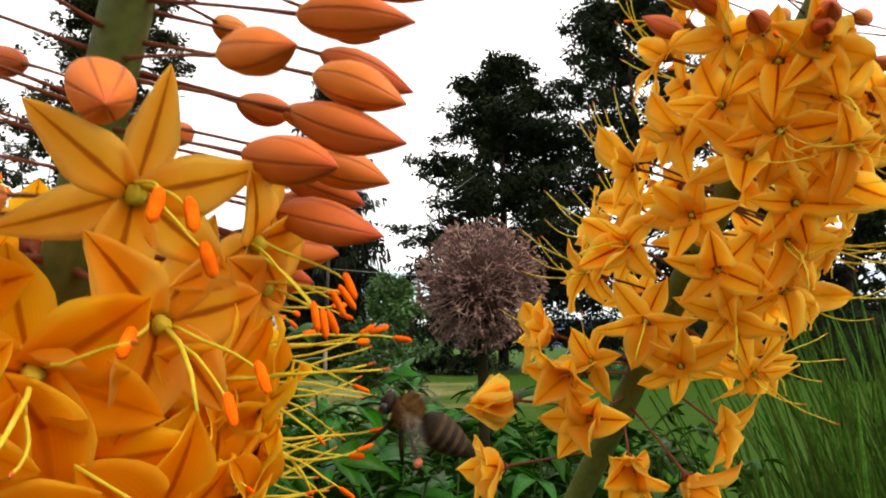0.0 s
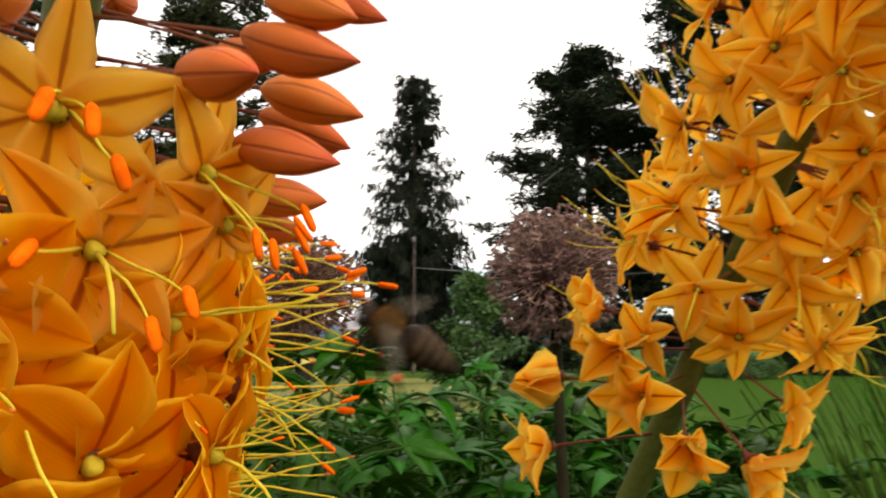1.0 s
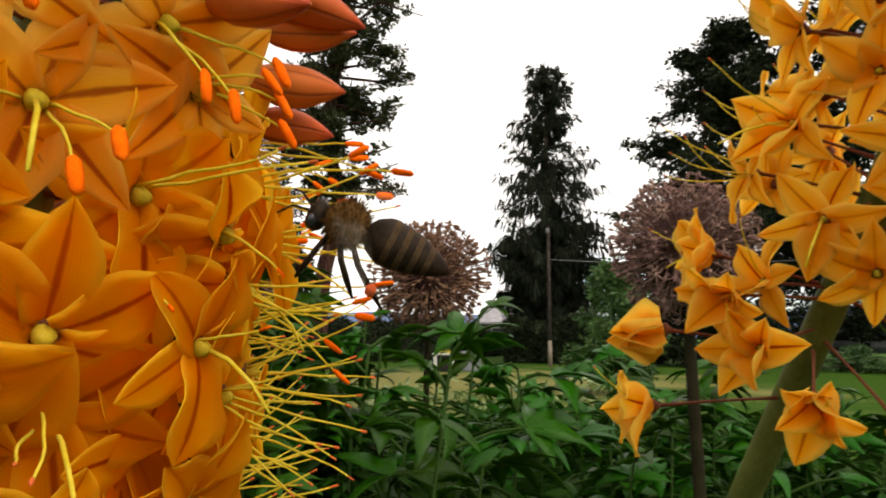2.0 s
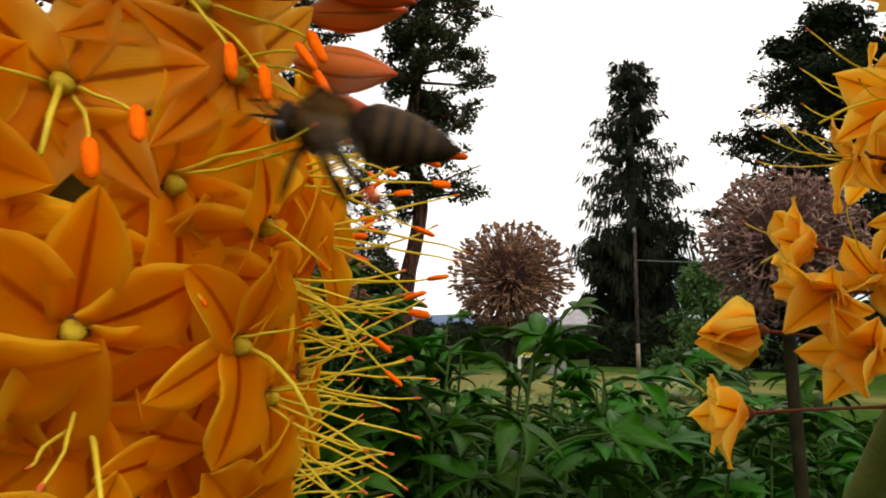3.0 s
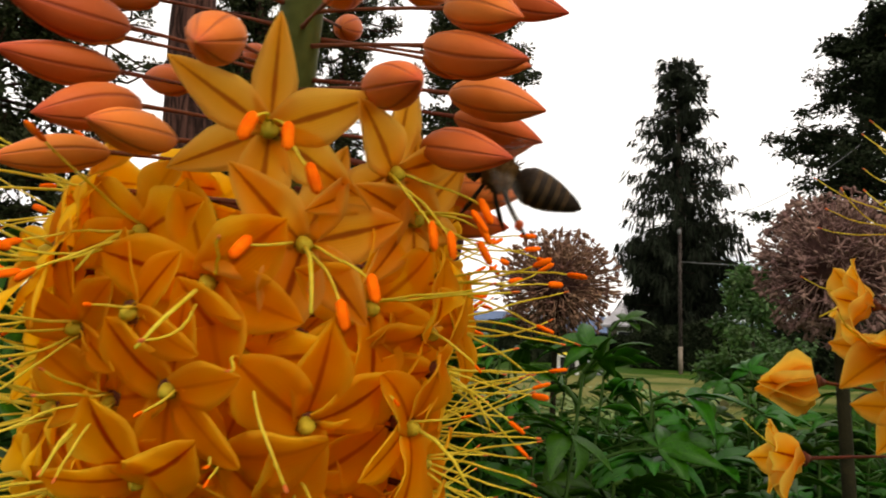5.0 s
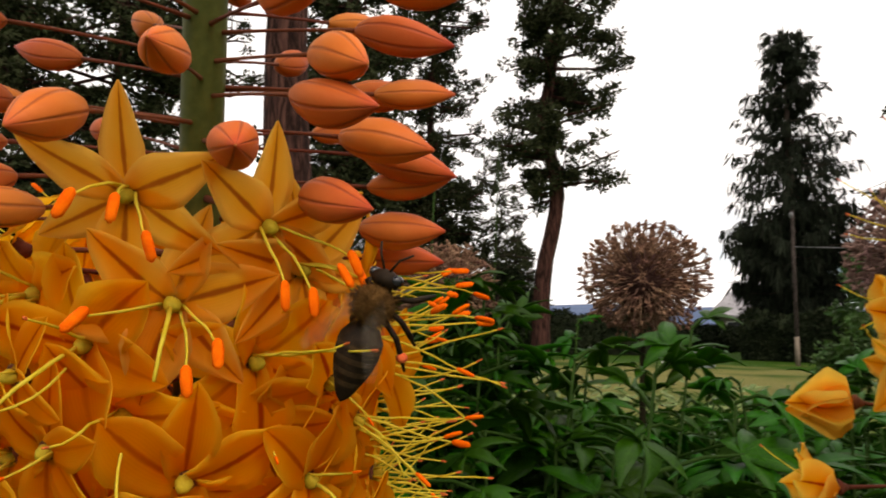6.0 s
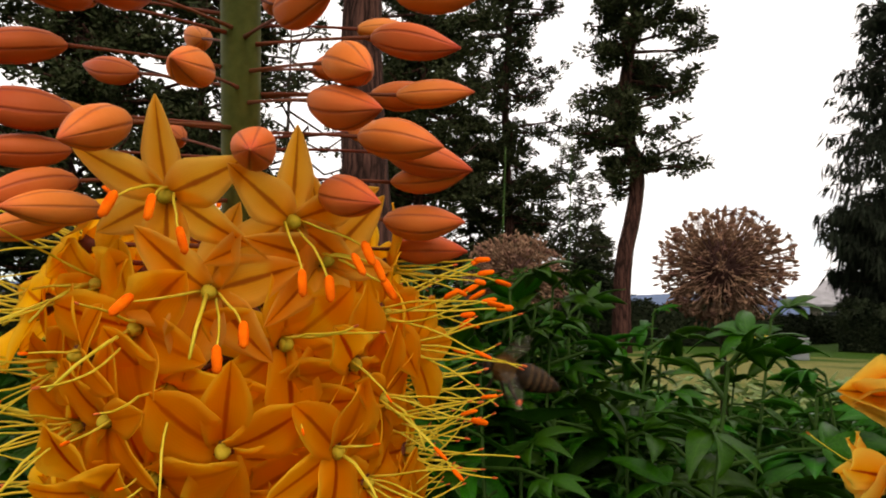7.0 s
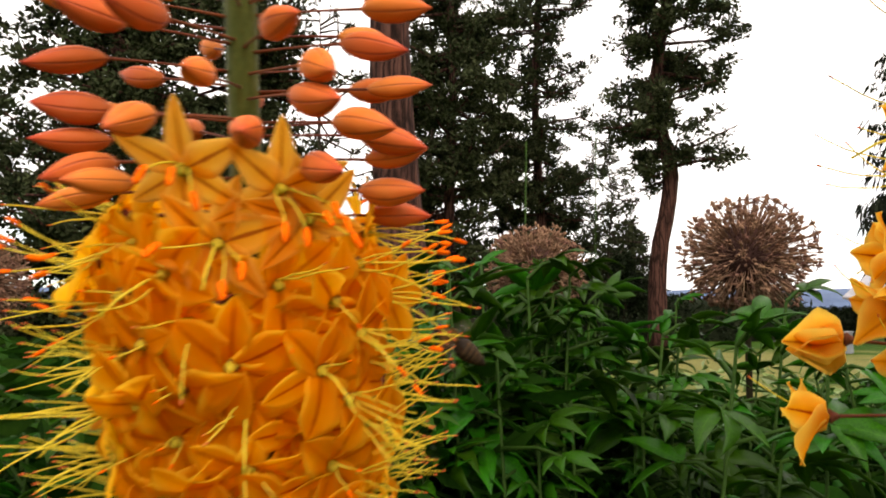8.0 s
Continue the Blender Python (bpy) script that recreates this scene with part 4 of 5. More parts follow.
def peony(where, top, seed, sprays, label, reach=0.24):
    """A leafy perennial: upright stalks from the soil, each with spreading leaves of long pointed leaflets."""
    rng = random.Random(seed)
    root = new("leafy_perennial")
    root.matrix_basis = Matrix.Translation((where.x, where.y, 0.02))
    tagged(root, label, "plant", "leafy perennials in the bed")
    for k in range(sprays):
        a = rng.uniform(0, 2 * math.pi)
        r = reach * math.sqrt(rng.random())
        if math.hypot(where.x + math.cos(a) * r - 0.05, where.y + math.sin(a) * r + 0.05) < 0.47:
            a += math.pi
        h = top - 0.02 - rng.random() ** 1.3 * 0.30
        tipp = Vector((math.cos(a) * r, math.sin(a) * r, h - 0.05))
        foot = Vector((math.cos(a) * r * 0.25, math.sin(a) * r * 0.25, -0.04))
        mid = foot.lerp(tipp, 0.55) + Vector((rng.uniform(-0.03, 0.03), rng.uniform(-0.03, 0.03), 0.05))
        bm = bmesh.new()
        line = [foot, mid, tipp]
        rays = 10
        spots = []
        tube(bm, line, [0.0035, 0.0022, 0.0013], 5)
        for j in range(rays):
            # leaflets set round the last hand's breadth of the stalk
            p = mid.lerp(tipp, max(0.0, 1 - 0.025 * j / (0.45 * h)))
            aa = a + j * 2.4 + rng.uniform(-0.4, 0.4)
            d = Vector((math.cos(aa), math.sin(aa), rng.uniform(0.0, 0.8) if j < 3 else rng.uniform(-0.3, 0.35))).normalized()
            q = p + d * (rng.uniform(0.010, 0.03) if j < 3 else rng.uniform(0.025, 0.075))
            tube(bm, [p, p.lerp(q, 0.6) + Vector((0, 0, 0.004)), q], [0.002, 0.0017, 0.0014], 4, False)
            spots.append((q, d, aa))
        stalk = part("stalk", finish(bm, "perennial_stalk", "leaf_stem"), root)
        for q, d, aa in spots:
            ln = rng.uniform(0.032, 0.062)
            x = d
            y = Vector((0, 0, 1)).cross(x).normalized()
            m = Matrix((x, y, x.cross(y))).transposed().to_4x4()
            part("leaf", rng.choice(LEAVES), stalk, Matrix.Translation(q) @ m @ pose(0, 0, 0, rng.uniform(-40, 40), rng.uniform(-8, 16), 0) @ Matrix.Diagonal((ln, ln * rng.uniform(0.85, 1.25), ln, 1)))


def understory(name, label, yaw0, yaw1, d0, d1, z0, z1, count, seed, mat="leaf_stuff", size=0.07):
    """The mass of lower leaves that fills the bed below the tall stalks."""
    g = np.random.default_rng(seed)
    yaw = np.radians(g.uniform(yaw0, yaw1, count) + g.normal(0, 4, count))
    d = np.sqrt(g.uniform(d0 * d0, d1 * d1, count)) * g.uniform(0.96, 1.1, count)
    b = np.stack([-np.sin(yaw) * d + 0.05, np.cos(yaw) * d - 0.05, g.uniform(z0, z1, count)], 1)
    a = g.uniform(0, 2 * np.pi, count)
    t = b + np.stack([np.cos(a), np.sin(a), g.uniform(-0.7, 0.6, count)], 1) * g.uniform(0.6, 1.3, (count, 1)) * size
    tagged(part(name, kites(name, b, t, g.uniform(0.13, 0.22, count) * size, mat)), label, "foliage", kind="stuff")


def grass_clump(where, seed, count, height, label):
    """Long arching blades from a tight foot."""
    rng = random.Random(seed)
    bm = bmesh.new()
    for k in range(count):
        a = rng.uniform(0, 2 * math.pi)
        r0 = 0.12 * math.sqrt(rng.random())
        foot = Vector((math.cos(a) * r0, math.sin(a) * r0, 0))
        a += rng.uniform(-0.7, 0.7)
        hh = height * rng.uniform(0.6, 1.05)
        out = hh * rng.uniform(0.02, 0.17)
        w = rng.uniform(0.0036, 0.0075)
        side = Vector((-math.sin(a), math.cos(a), 0)) * w
        prev = None
        for j in range(7):
            s = j / 6
            p = foot + Vector((math.cos(a) * out * s * s, math.sin(a) * out * s * s, hh * (s - 0.16 * s ** 4)))
            ww = 1 - s ** 3 * 0.94
            cur = [bm.verts.new(p - side * ww), bm.verts.new(p + Vector((math.cos(a), math.sin(a), 0)) * w * 0.4), bm.verts.new(p + side * ww)]
            if prev:
                bm.faces.new((prev[0], prev[1], cur[1], cur[0]))
                bm.faces.new((prev[1], prev[2], cur[2], cur[1]))
            prev = cur
    me = finish(bm, "ornamental_grass", "blade")
    tagged(part("ornamental_grass", me, m=Matrix.Translation((where.x, where.y, 0.02))), label, "grass", kind="stuff")


def weed_stalk(where, height, seed):
    rng = random.Random(seed)
    root = new("dry_stalk")
    root.matrix_basis = Matrix.Translation((where.x, where.y, 0.02))
    tagged(root, "thin pale flower stalk with small seed knobs", "stalk")
    bm = bmesh.new()
    line = [(0, 0, -0.03), (0.005, 0, height * 0.6), (0.035, -0.01, height)]
    tube(bm, line, [0.0028, 0.002, 0.001], 5)
    part("stem", finish(bm, "weed_stem", "leaf_stem"), root)
    for k in range(4):
        p = Vector(line[1]).lerp(Vector(line[2]), 0.35 + 0.2 * k)
        q = p + Vector((rng.uniform(-0.04, 0.04), rng.uniform(-0.03, 0.03), rng.uniform(0.03, 0.07)))
        bm = bmesh.new()
        tube(bm, [p, p.lerp(q, 0.5) + Vector((0.004, 0, 0)), q], [0.001, 0.0008, 0.0007], 4)
        spindle(bm, [(-0.004, 0.0006), (-0.001, 0.0026), (0.003, 0.0022), (0.006, 0.0004)], 6, m=Matrix.Translation(q))
        part("side_shoot", finish(bm, "weed_shoot", "stalk"), root)


def garden():
    allium((0.0675, 0.5241, 1.2536), 0.0605, 41, "allium_mauve", 300, "round mauve allium head going to seed on a tall stalk", (0.02, 0.05), 1.15, 1.5)
    allium((-0.2928, 0.9238, 1.274), 0.099, 42, "allium_tan", 300, "large dried tan allium head with open spiky rays", (-0.03, 0.02), 0.8, 1.2, 0.9)
    allium((-0.3735, 0.5484, 1.2435), 0.060, 43, "allium_tan", 260, "dried tan allium head half hidden by leaves", (-0.02, 0.03), 0.9, 1.1, 0.9)
    allium((-0.79, 0.09, 1.235), 0.055, 44, "allium_tan", 230, "dried tan allium head beyond the lily", (-0.02, 0.02))
    spec = ((-9, 0.95, 1.17, 24), (0, 0.80, 1.20, 28), (6, 1.00, 1.19, 26), (13, 0.85, 1.15, 9), (19, 0.75, 1.165, 11), (25, 0.62, 1.205, 16), (29, 0.95, 1.26, 18),
            (32, 0.60, 1.29, 32), (38, 0.56, 1.295, 34), (45, 0.60, 1.285, 33), (53, 0.66, 1.23, 24), (64, 0.60, 1.18, 22), (76, 0.62, 1.18, 20), (90, 0.62, 1.15, 16))
    for k, (yaw, d, top, sprays) in enumerate(spec):
        peony(from_eye(yaw, d), top, 60 + k, sprays, "leafy green perennial with long pointed glossy leaflets", 0.20 if d < 0.7 else 0.27)
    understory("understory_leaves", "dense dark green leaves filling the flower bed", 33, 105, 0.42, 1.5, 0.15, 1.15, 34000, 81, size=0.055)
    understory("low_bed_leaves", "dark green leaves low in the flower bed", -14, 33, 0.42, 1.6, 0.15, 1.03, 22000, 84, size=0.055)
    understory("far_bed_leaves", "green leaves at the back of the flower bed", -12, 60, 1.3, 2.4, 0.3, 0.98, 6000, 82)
    understory("variegated_leaves", "pale cream-edged leaves at the back of the bed", 4, 32, 1.9, 2.5, 0.72, 1.04, 800, 83, "leaf_cream", 0.06)
    for k, (yaw, d, h) in enumerate(((-32, 1.05, 1.34), (-35.5, 0.95, 1.40), (-38, 1.1, 1.44), (-42, 0.95, 1.42), (-33.5, 1.4, 1.46), (-37, 1.35, 1.46))):
        grass_clump(from_eye(yaw, d), 90 + k, 230, h, "clump of long arching green ornamental grass")
    weed_stalk(from_eye(37.9, 0.95), 1.42, 7)
    weed_stalk(from_eye(32.5, 1.5), 1.62, 8)
    weed_stalk(from_eye(86, 0.45), 1.25, 9)


garden()


# ---- the foxtail lilies ----
def broad_shape(v):
    return (0.55 + 0.45 * math.sin(math.pi * min(1, 0.10 + v * 0.80))) * (1 - max(0, v - 0.35) / 0.65) ** 0.62 if v < 1 else 0.03


def tepal_shape(v):
    return (0.30 + 0.70 * math.sin(math.pi * min(1, 0.10 + v * 0.76))) * (1 - max(0, v - 0.6) / 0.4) ** 0.5 if v < 1 else 0.03


def star_shape(v):
    """Lance-shaped: widest before the middle, with a long straight taper to a point."""
    return (0.42 + 0.58 * math.sin(math.pi / 2 * min(1, v / 0.42)) if v < 0.42 else ((1 - v) / 0.58) ** 0.72) if v < 1 else 0.03


def tepal_set(mat, shape=tepal_shape, wide=1.0, ruffle=1.0):
    """Tepals by stage: wide open, slightly raised, reflexed, cupped, closed."""
    out = {}
    for name, rise, curl, cup, wavy in (("open", 15, 24, 0.14, 0.04), ("raised", 28, 46, 0.18, 0.09), ("reflexed", 2, 58, 0.12, 0.11), ("cupped", 58, 34, 0.5, 0.08), ("closed", 84, -42, 0.9, 0.03)):
        out[name] = []
        for k in range(3):
            bm = bmesh.new()
            strip(bm, 0.0112, (0.0050 if name == "closed" else 0.0034 if rise > 50 else 0.0025 if name == "open" else 0.0029) * (1 + 0.08 * (k - 1)) * wide, shape, rise + 4 * (k - 1), curl + 9 * (k - 1), cup, 0.05, 9, 6, 0.00008, 6 * (k - 1), wavy * ruffle, k)
            out[name].append(finish(bm, "tepal", mat))
    return out


def stamen_set(fresh, anther=0.42, lift=0.0, stubby=1.0):
    """Six stamens: thin filaments with an anther at the tip. Fresh ones arch and hang, spent ones stand straight out."""
    out = []
    rng = random.Random(5 if fresh else 6)
    for k in range(12):
        a = k * math.pi / 3 + (0.2 if k > 5 else 0)
        spread = rng.uniform(0.20, 0.5) if fresh else rng.uniform(0.05, 0.34)
        ln = rng.uniform(0.0085, 0.012) if fresh else rng.uniform(0.013, 0.0195) * stubby
        d = Vector((math.cos(a) * spread, math.sin(a) * spread, 1)).normalized()
        pts = [Vector((math.cos(a), math.sin(a), 0)) * 0.0009]
        drop = rng.uniform(0.2, 0.55) if fresh else rng.uniform(-0.32, 0.28) - lift
        n = 7
        for j in range(1, n + 1):
            d = (d + Vector((0, -drop / n, 0)) + Vector((rng.uniform(-1, 1), rng.uniform(-1, 1), 0)) * 0.15).normalized()
            pts.append(pts[-1] + d * ln / n)
        bm = bmesh.new()
        tube(bm, pts, [0.00020, 0.00019, 0.00018, 0.00017, 0.00016, 0.00014, 0.00012, 0.00011] if not lift else [0.00016, 0.00016, 0.00015, 0.00014, 0.00013, 0.00012, 0.00011, 0.0001], 5, True)
        size = 1.0 if fresh else anther
        hang = (d + Vector((0, -1.0, 0.2))).normalized() if fresh else d
        m = Matrix.Translation(pts[-1] - hang * 0.0011 * size) @ frame_to(hang) @ Matrix.Diagonal((size, size * 0.8, size, 1))
        spindle(bm, [(-0.0002, 0.0002), (0.0002, 0.00048), (0.0013, 0.00055), (0.0026, 0.00048), (0.0030, 0.00015)], 8, 0.15, 2, m, 1)
        out.append(finish(bm, "stamen", ("filament", "anther" if fresh or anther > 0.4 else "anther_old")))
    return out


def bud_mesh(long=0.0145, wide=0.0031, seed=0):
    bm = bmesh.new()
    prof = [(0.0, 0.12), (0.05, 0.42), (0.16, 0.74), (0.32, 0.97), (0.46, 1.0), (0.54, 0.97), (0.62, 0.90), (0.70, 0.78), (0.77, 0.64), (0.84, 0.48), (0.90, 0.33), (0.96, 0.16), (1.0, 0.05)]
    spindle(bm, [(z * long, r * wide) for z, r in prof], 24, 0.05, 3)
    for v in bm.verts:
        f = v.co.z / long
        v.co.x += 0.0006 * math.sin(f * 2.5 + seed) * f
        v.co.y += 0.0008 * f * f
    return finish(bm, "bud", "bud")


def pedicel_mesh(length, sag, thin=0.00055):
    bm = bmesh.new()
    tube(bm, [(0, sag * 4 * s * (1 - s) * length, (s - 1) * length) for s in (0, 0.25, 0.5, 0.75, 1)], [thin * 1.5, thin, thin * 0.9, thin, thin * 1.35], 7)
    return finish(bm, "pedicel", "pedicel")


TEPALS = {"tepal": tepal_set("tepal", tepal_shape, 1.3, 1.7), "tepal_young": tepal_set("tepal_young", star_shape, 1.18, 0.8), "tepal_pale": tepal_set("tepal_pale", broad_shape, 1.22, 2.1)}
FRESH, SPENT, RIPE, RAISED, STUBBY = stamen_set(True), stamen_set(False, 0.32), stamen_set(False, 0.85, 0.0, 1.0), stamen_set(False, 0.3, 0.7), stamen_set(False, 0.45, 0.0, 0.45)
BUDS = [bud_mesh(0.0120, 0.0024, 1), bud_mesh(0.0112, 0.0025, 2), bud_mesh(0.0116, 0.0021, 3)]
PED = pedicel_mesh(1.0, 0.02, 0.028)


def small_meshes():
    bm = bmesh.new()
    spindle(bm, [(-0.0006, 0.0005), (0.0, 0.0013), (0.0010, 0.0016), (0.0019, 0.0012), (0.0024, 0.0005)], 12, 0.09, 3)
    ov = finish(bm, "ovary", "ovary")
    bm = bmesh.new()
    tube(bm, [(0, 0, 0.002), (0.0003, -0.0008, 0.0055), (0.0002, -0.0028, 0.0095), (0.0, -0.0055, 0.0125)], [0.00027, 0.00025, 0.00022, 0.00018], 6)
    st = finish(bm, "style", "filament")
    bm = bmesh.new()
    spindle(bm, [(-0.0022, 0.0007), (-0.0012, 0.0012), (-0.0003, 0.0019), (0.0003, 0.0013)], 10)
    rc = finish(bm, "receptacle", "pedicel")
    return ov, st, rc


OVARY, STYLE, RECEPTACLE = small_meshes()


class Spike:
    """A lily's flowering axis: a foot point, a direction, and places round it by height (mm), azimuth (degrees) and reach (mm)."""

    def __init__(self, point, direction):
        self.p, self.d = Vector(point), Vector(direction).normalized()

    def at(self, h, az, r):
        c, s = math.cos(radians(az)), math.sin(radians(az))
        u = Vector((c, s, -(self.d.x * c + self.d.y * s) / self.d.z)).normalized()
        return self.p + self.d * h / 1000 + u * r / 1000, u


def flower(root, spike, h, az, reach, stage, fresh, rng, size, mat, turn=None, nod=None, stamens=6):
    """One star flower on its pedicel: six tepals, six stamens, ovary and style."""
    c, u = spike.at(h, az, reach)
    m = Matrix.Translation(c) @ frame_to(u, spike.d)
    fl = part("flower", RECEPTACLE, root, m)
    part("pedicel", PED, fl, Matrix.Translation((0, 0, -0.001)) @ Matrix.Diagonal((0.014, 0.014, reach / 1000 - 0.003, 1)))
    if nod is None:
        nod = (rng.uniform(-12, 24), rng.uniform(-18, 18))
    face = pose(0, 0, 0, nod[0], nod[1], 0) @ Matrix.Diagonal((size, size, size, 1))
    ph = 90 + (rng.uniform(-25, 25) if turn is None else turn)
    twirl = 5 if stage == "closed" else 9 if turn is not None else 11 if mat == "tepal" else 18
    for k in range(6):
        lift = 0.0003 if k % 2 else 0.0
        habit = stage
        if turn is None and stage not in ("closed", "cupped") and rng.random() < 0.5:
            habit = rng.choice(("open", "raised", "reflexed", "open" if mat == "tepal" else "cupped"))
        part("tepal", rng.choice(TEPALS[mat][habit]), fl, face @ pose(0, 0, lift, rng.uniform(-twirl, twirl), rng.uniform(-twirl, twirl), ph + 60 * k + rng.uniform(-5, 5)) @ Matrix.Translation((0.0006, 0, 0)) @ Matrix.Diagonal((1, 1 if k % 2 else 0.86, 1, 1)) @ Matrix.Scale(1.0 if turn is not None else rng.uniform(0.82, 1.08), 4))
    part("ovary", OVARY, fl, face @ (Matrix.Diagonal((0.36, 0.36, 0.5, 1)) if mat == "tepal_pale" else Matrix.Diagonal((0.62, 0.62, 0.75, 1))))
    if stage != "closed":
        rng.random() < 0.28 and part("style", STYLE, fl, face @ pose(0, 0, 0, 0, 0, rng.uniform(-25, 25)) @ Matrix.Diagonal((1, 1, rng.uniform(0.6, 1.1), 1)))
        bank = STUBBY if fresh == "stubby" else RIPE if fresh == "ripe" else FRESH if fresh else RAISED if mat == "tepal_pale" else SPENT
        for k in rng.sample(range(6), 3 if fresh is True and stamens > 4 else stamens):
            part("stamen", bank[k + 6 * rng.randint(0, 1)], fl, face @ pose(0, 0, 0, rng.uniform(-6, 6), rng.uniform(-6, 6), rng.uniform(-12, 12)))


def bud(root, spike, h, az, tip, rng, size=1.0, rise=0.0):
    """A closed bud on a thin brown pedicel that leaves the stem almost square."""
    long = 0.0115 * size
    c, u = spike.at(h, az, tip - long * 1000)
    u = (u + spike.d * rise).normalized()
    b = part("bud", rng.choice(BUDS), root, Matrix.Translation(c) @ frame_to(u, spike.d) @ pose(0, 0, 0, rng.uniform(-7, 7), rng.uniform(-7, 7), rng.uniform(0, 360)) @ Matrix.Diagonal((size, size, size, 1)))
    foot, _ = spike.at(h - (tip - long * 1000) * (0.02 + rise), az, 2.5)
    back = c - foot
    m = Matrix.Translation(c + u * 0.0004) @ frame_to(back, spike.d) @ Matrix.Diagonal((0.0082, 0.0082, back.length, 1))
    part("pedicel", PED, b, b.matrix_basis.inverted() @ m)


def lily_stem(root, spike, top, foot, thick):
    bm = bmesh.new()
    low = spike.p - spike.d * 0.16
    f = Vector(foot)
    pts, rad = [], []
    for k in range(9):
        s = k / 8
        a = f.lerp(Vector((f.x, f.y, f.z + low.z * 0.7)), s)
        b = (low - spike.d * 0.5).lerp(low, s)
        pts.append(a.lerp(b, s * s * (3 - 2 * s)))
        rad.append(thick * (1.5 - 0.35 * s))
    for k in range(1, 15):
        s = k / 14
        pts.append(low + spike.d * (0.16 + top) * s)
        rad.append(thick * (1.12 - 0.3 * s - 0.7 * max(0, s - 0.75) * 1.2))
    tube(bm, pts, rad, 14)
    part("stem", finish(bm, "lily_stem", "stem"), root, label="smooth olive-green flower stem")


def golden(h0, h1, step, start):
    k, h = 0, h0
    while h < h1:
        yield h, (start + k * 137.508 + 180) % 360 - 180
        k, h = k + 1, h + step


def clear_of(h, az, reach, taken, gap):
    for q in taken:
        da = abs((az - q[1] + 180) % 360 - 180)
        if math.hypot(h - q[0], radians(da) * reach) < gap:
            return False
    return True


def near_lily():
    rng = random.Random(101)
    sp = Spike((-0.0117, 0.0103, 1.201), (0.2525, -0.1904, 0.9487))
    root = new("foxtail_lily")
    tagged(root, "orange foxtail lily spike, open stars below salmon buds", "flower", "foxtail lilies")
    lily_stem(root, sp, 0.20, (-0.10, 0.075, 0.0), 0.0030)
    # the stars that stand out: height, azimuth, turn, nod
    stars = ((21.2, -52, 2, 10), (18.3, -13, -8, 4), (12.9, -1, 12, 0), (9.5, -39, -14, -4), (3.9, -64, 20, -8), (2.3, -15, 5, 0), (-3.6, -52, -20, 4), (-18.9, -30, 8, -6))
    taken = [(h, az) for h, az, _, _ in stars]
    for k, (h, az, turn, nod) in enumerate(stars):
        flower(root, sp, h, az, 22.4, "open" if k < 3 else "raised", h > 9, rng, 1.0, "tepal_young" if h > 9 else "tepal", turn, (nod, rng.uniform(-6, 6)), 6 if h > 9 else 2)
    for h, az in golden(-56, 17, 0.54, 20):
        # the youngest open flowers stand higher on one flank
        if h > 8 and -105 < az < 15:
            continue
        if h > 17 - 0.055 * abs((az + 50 + 180) % 360 - 180) or not clear_of(h, az, 23, taken, 5.6):
            continue
        r = (25.0 if h < 4 else 23.0) + rng.uniform(-2.5, 2.0)
        flank = abs((az + 38 + 180) % 360 - 180) > 48
        flower(root, sp, h, az, r, rng.choice(("open", "raised", "reflexed", "open", "reflexed")), "stubby" if not flank else "ripe" if h > -9 and rng.random() < 0.8 else False, rng, rng.uniform(0.88, 1.04), "tepal", nod=(rng.uniform(-22, 8) if flank else rng.uniform(-8, 30), rng.uniform(-20, 20)), stamens=5 if flank else rng.choice((0, 1, 1, 2)))
    marks = ((48.0, 42), (41.4, 20), (34.3, 48), (28.6, 15), (26.1, 36), (21.7, 40), (16.2, 37), (10.8, 48), (37.6, -1), (42.3, -17), (27.0, -26), (35.2, -40), (21.7, -1), (42.8, -77), (43.5, -57), (37.9, -104),
             (29.4, -104), (29.3, -64), (24.5, -105), (21.3, -90), (15.5, -104), (18.4, -79), (33.0, -6), (49.5, -32), (50.0, 6), (47.5, -98))
    for h, az in marks:
        bud(root, sp, h, az, 34.5, rng, rng.uniform(1.0, 1.13), 0.02 + 0.0012 * max(0, h - 25))
    for h, az in golden(17, 190, 1.3, 75):
        # below the top, only the far side is left to fill
        if h < 50 and abs((az + 33 + 180) % 360 - 180) < 92:
            continue
        if h < 17 + 0.04 * abs((az + 30 + 180) % 360 - 180) or not clear_of(h, az, 27, marks + tuple(taken), 6.2):
            continue
        f = max(0.25, 1 - max(0, h - 55) / 150)
        bud(root, sp, h, az, 10 + 23.5 * f + rng.uniform(-3, 1), rng, (0.35 + 0.62 * f) * rng.uniform(0.85, 1.03), 0.02 + 0.0016 * max(0, h - 25))


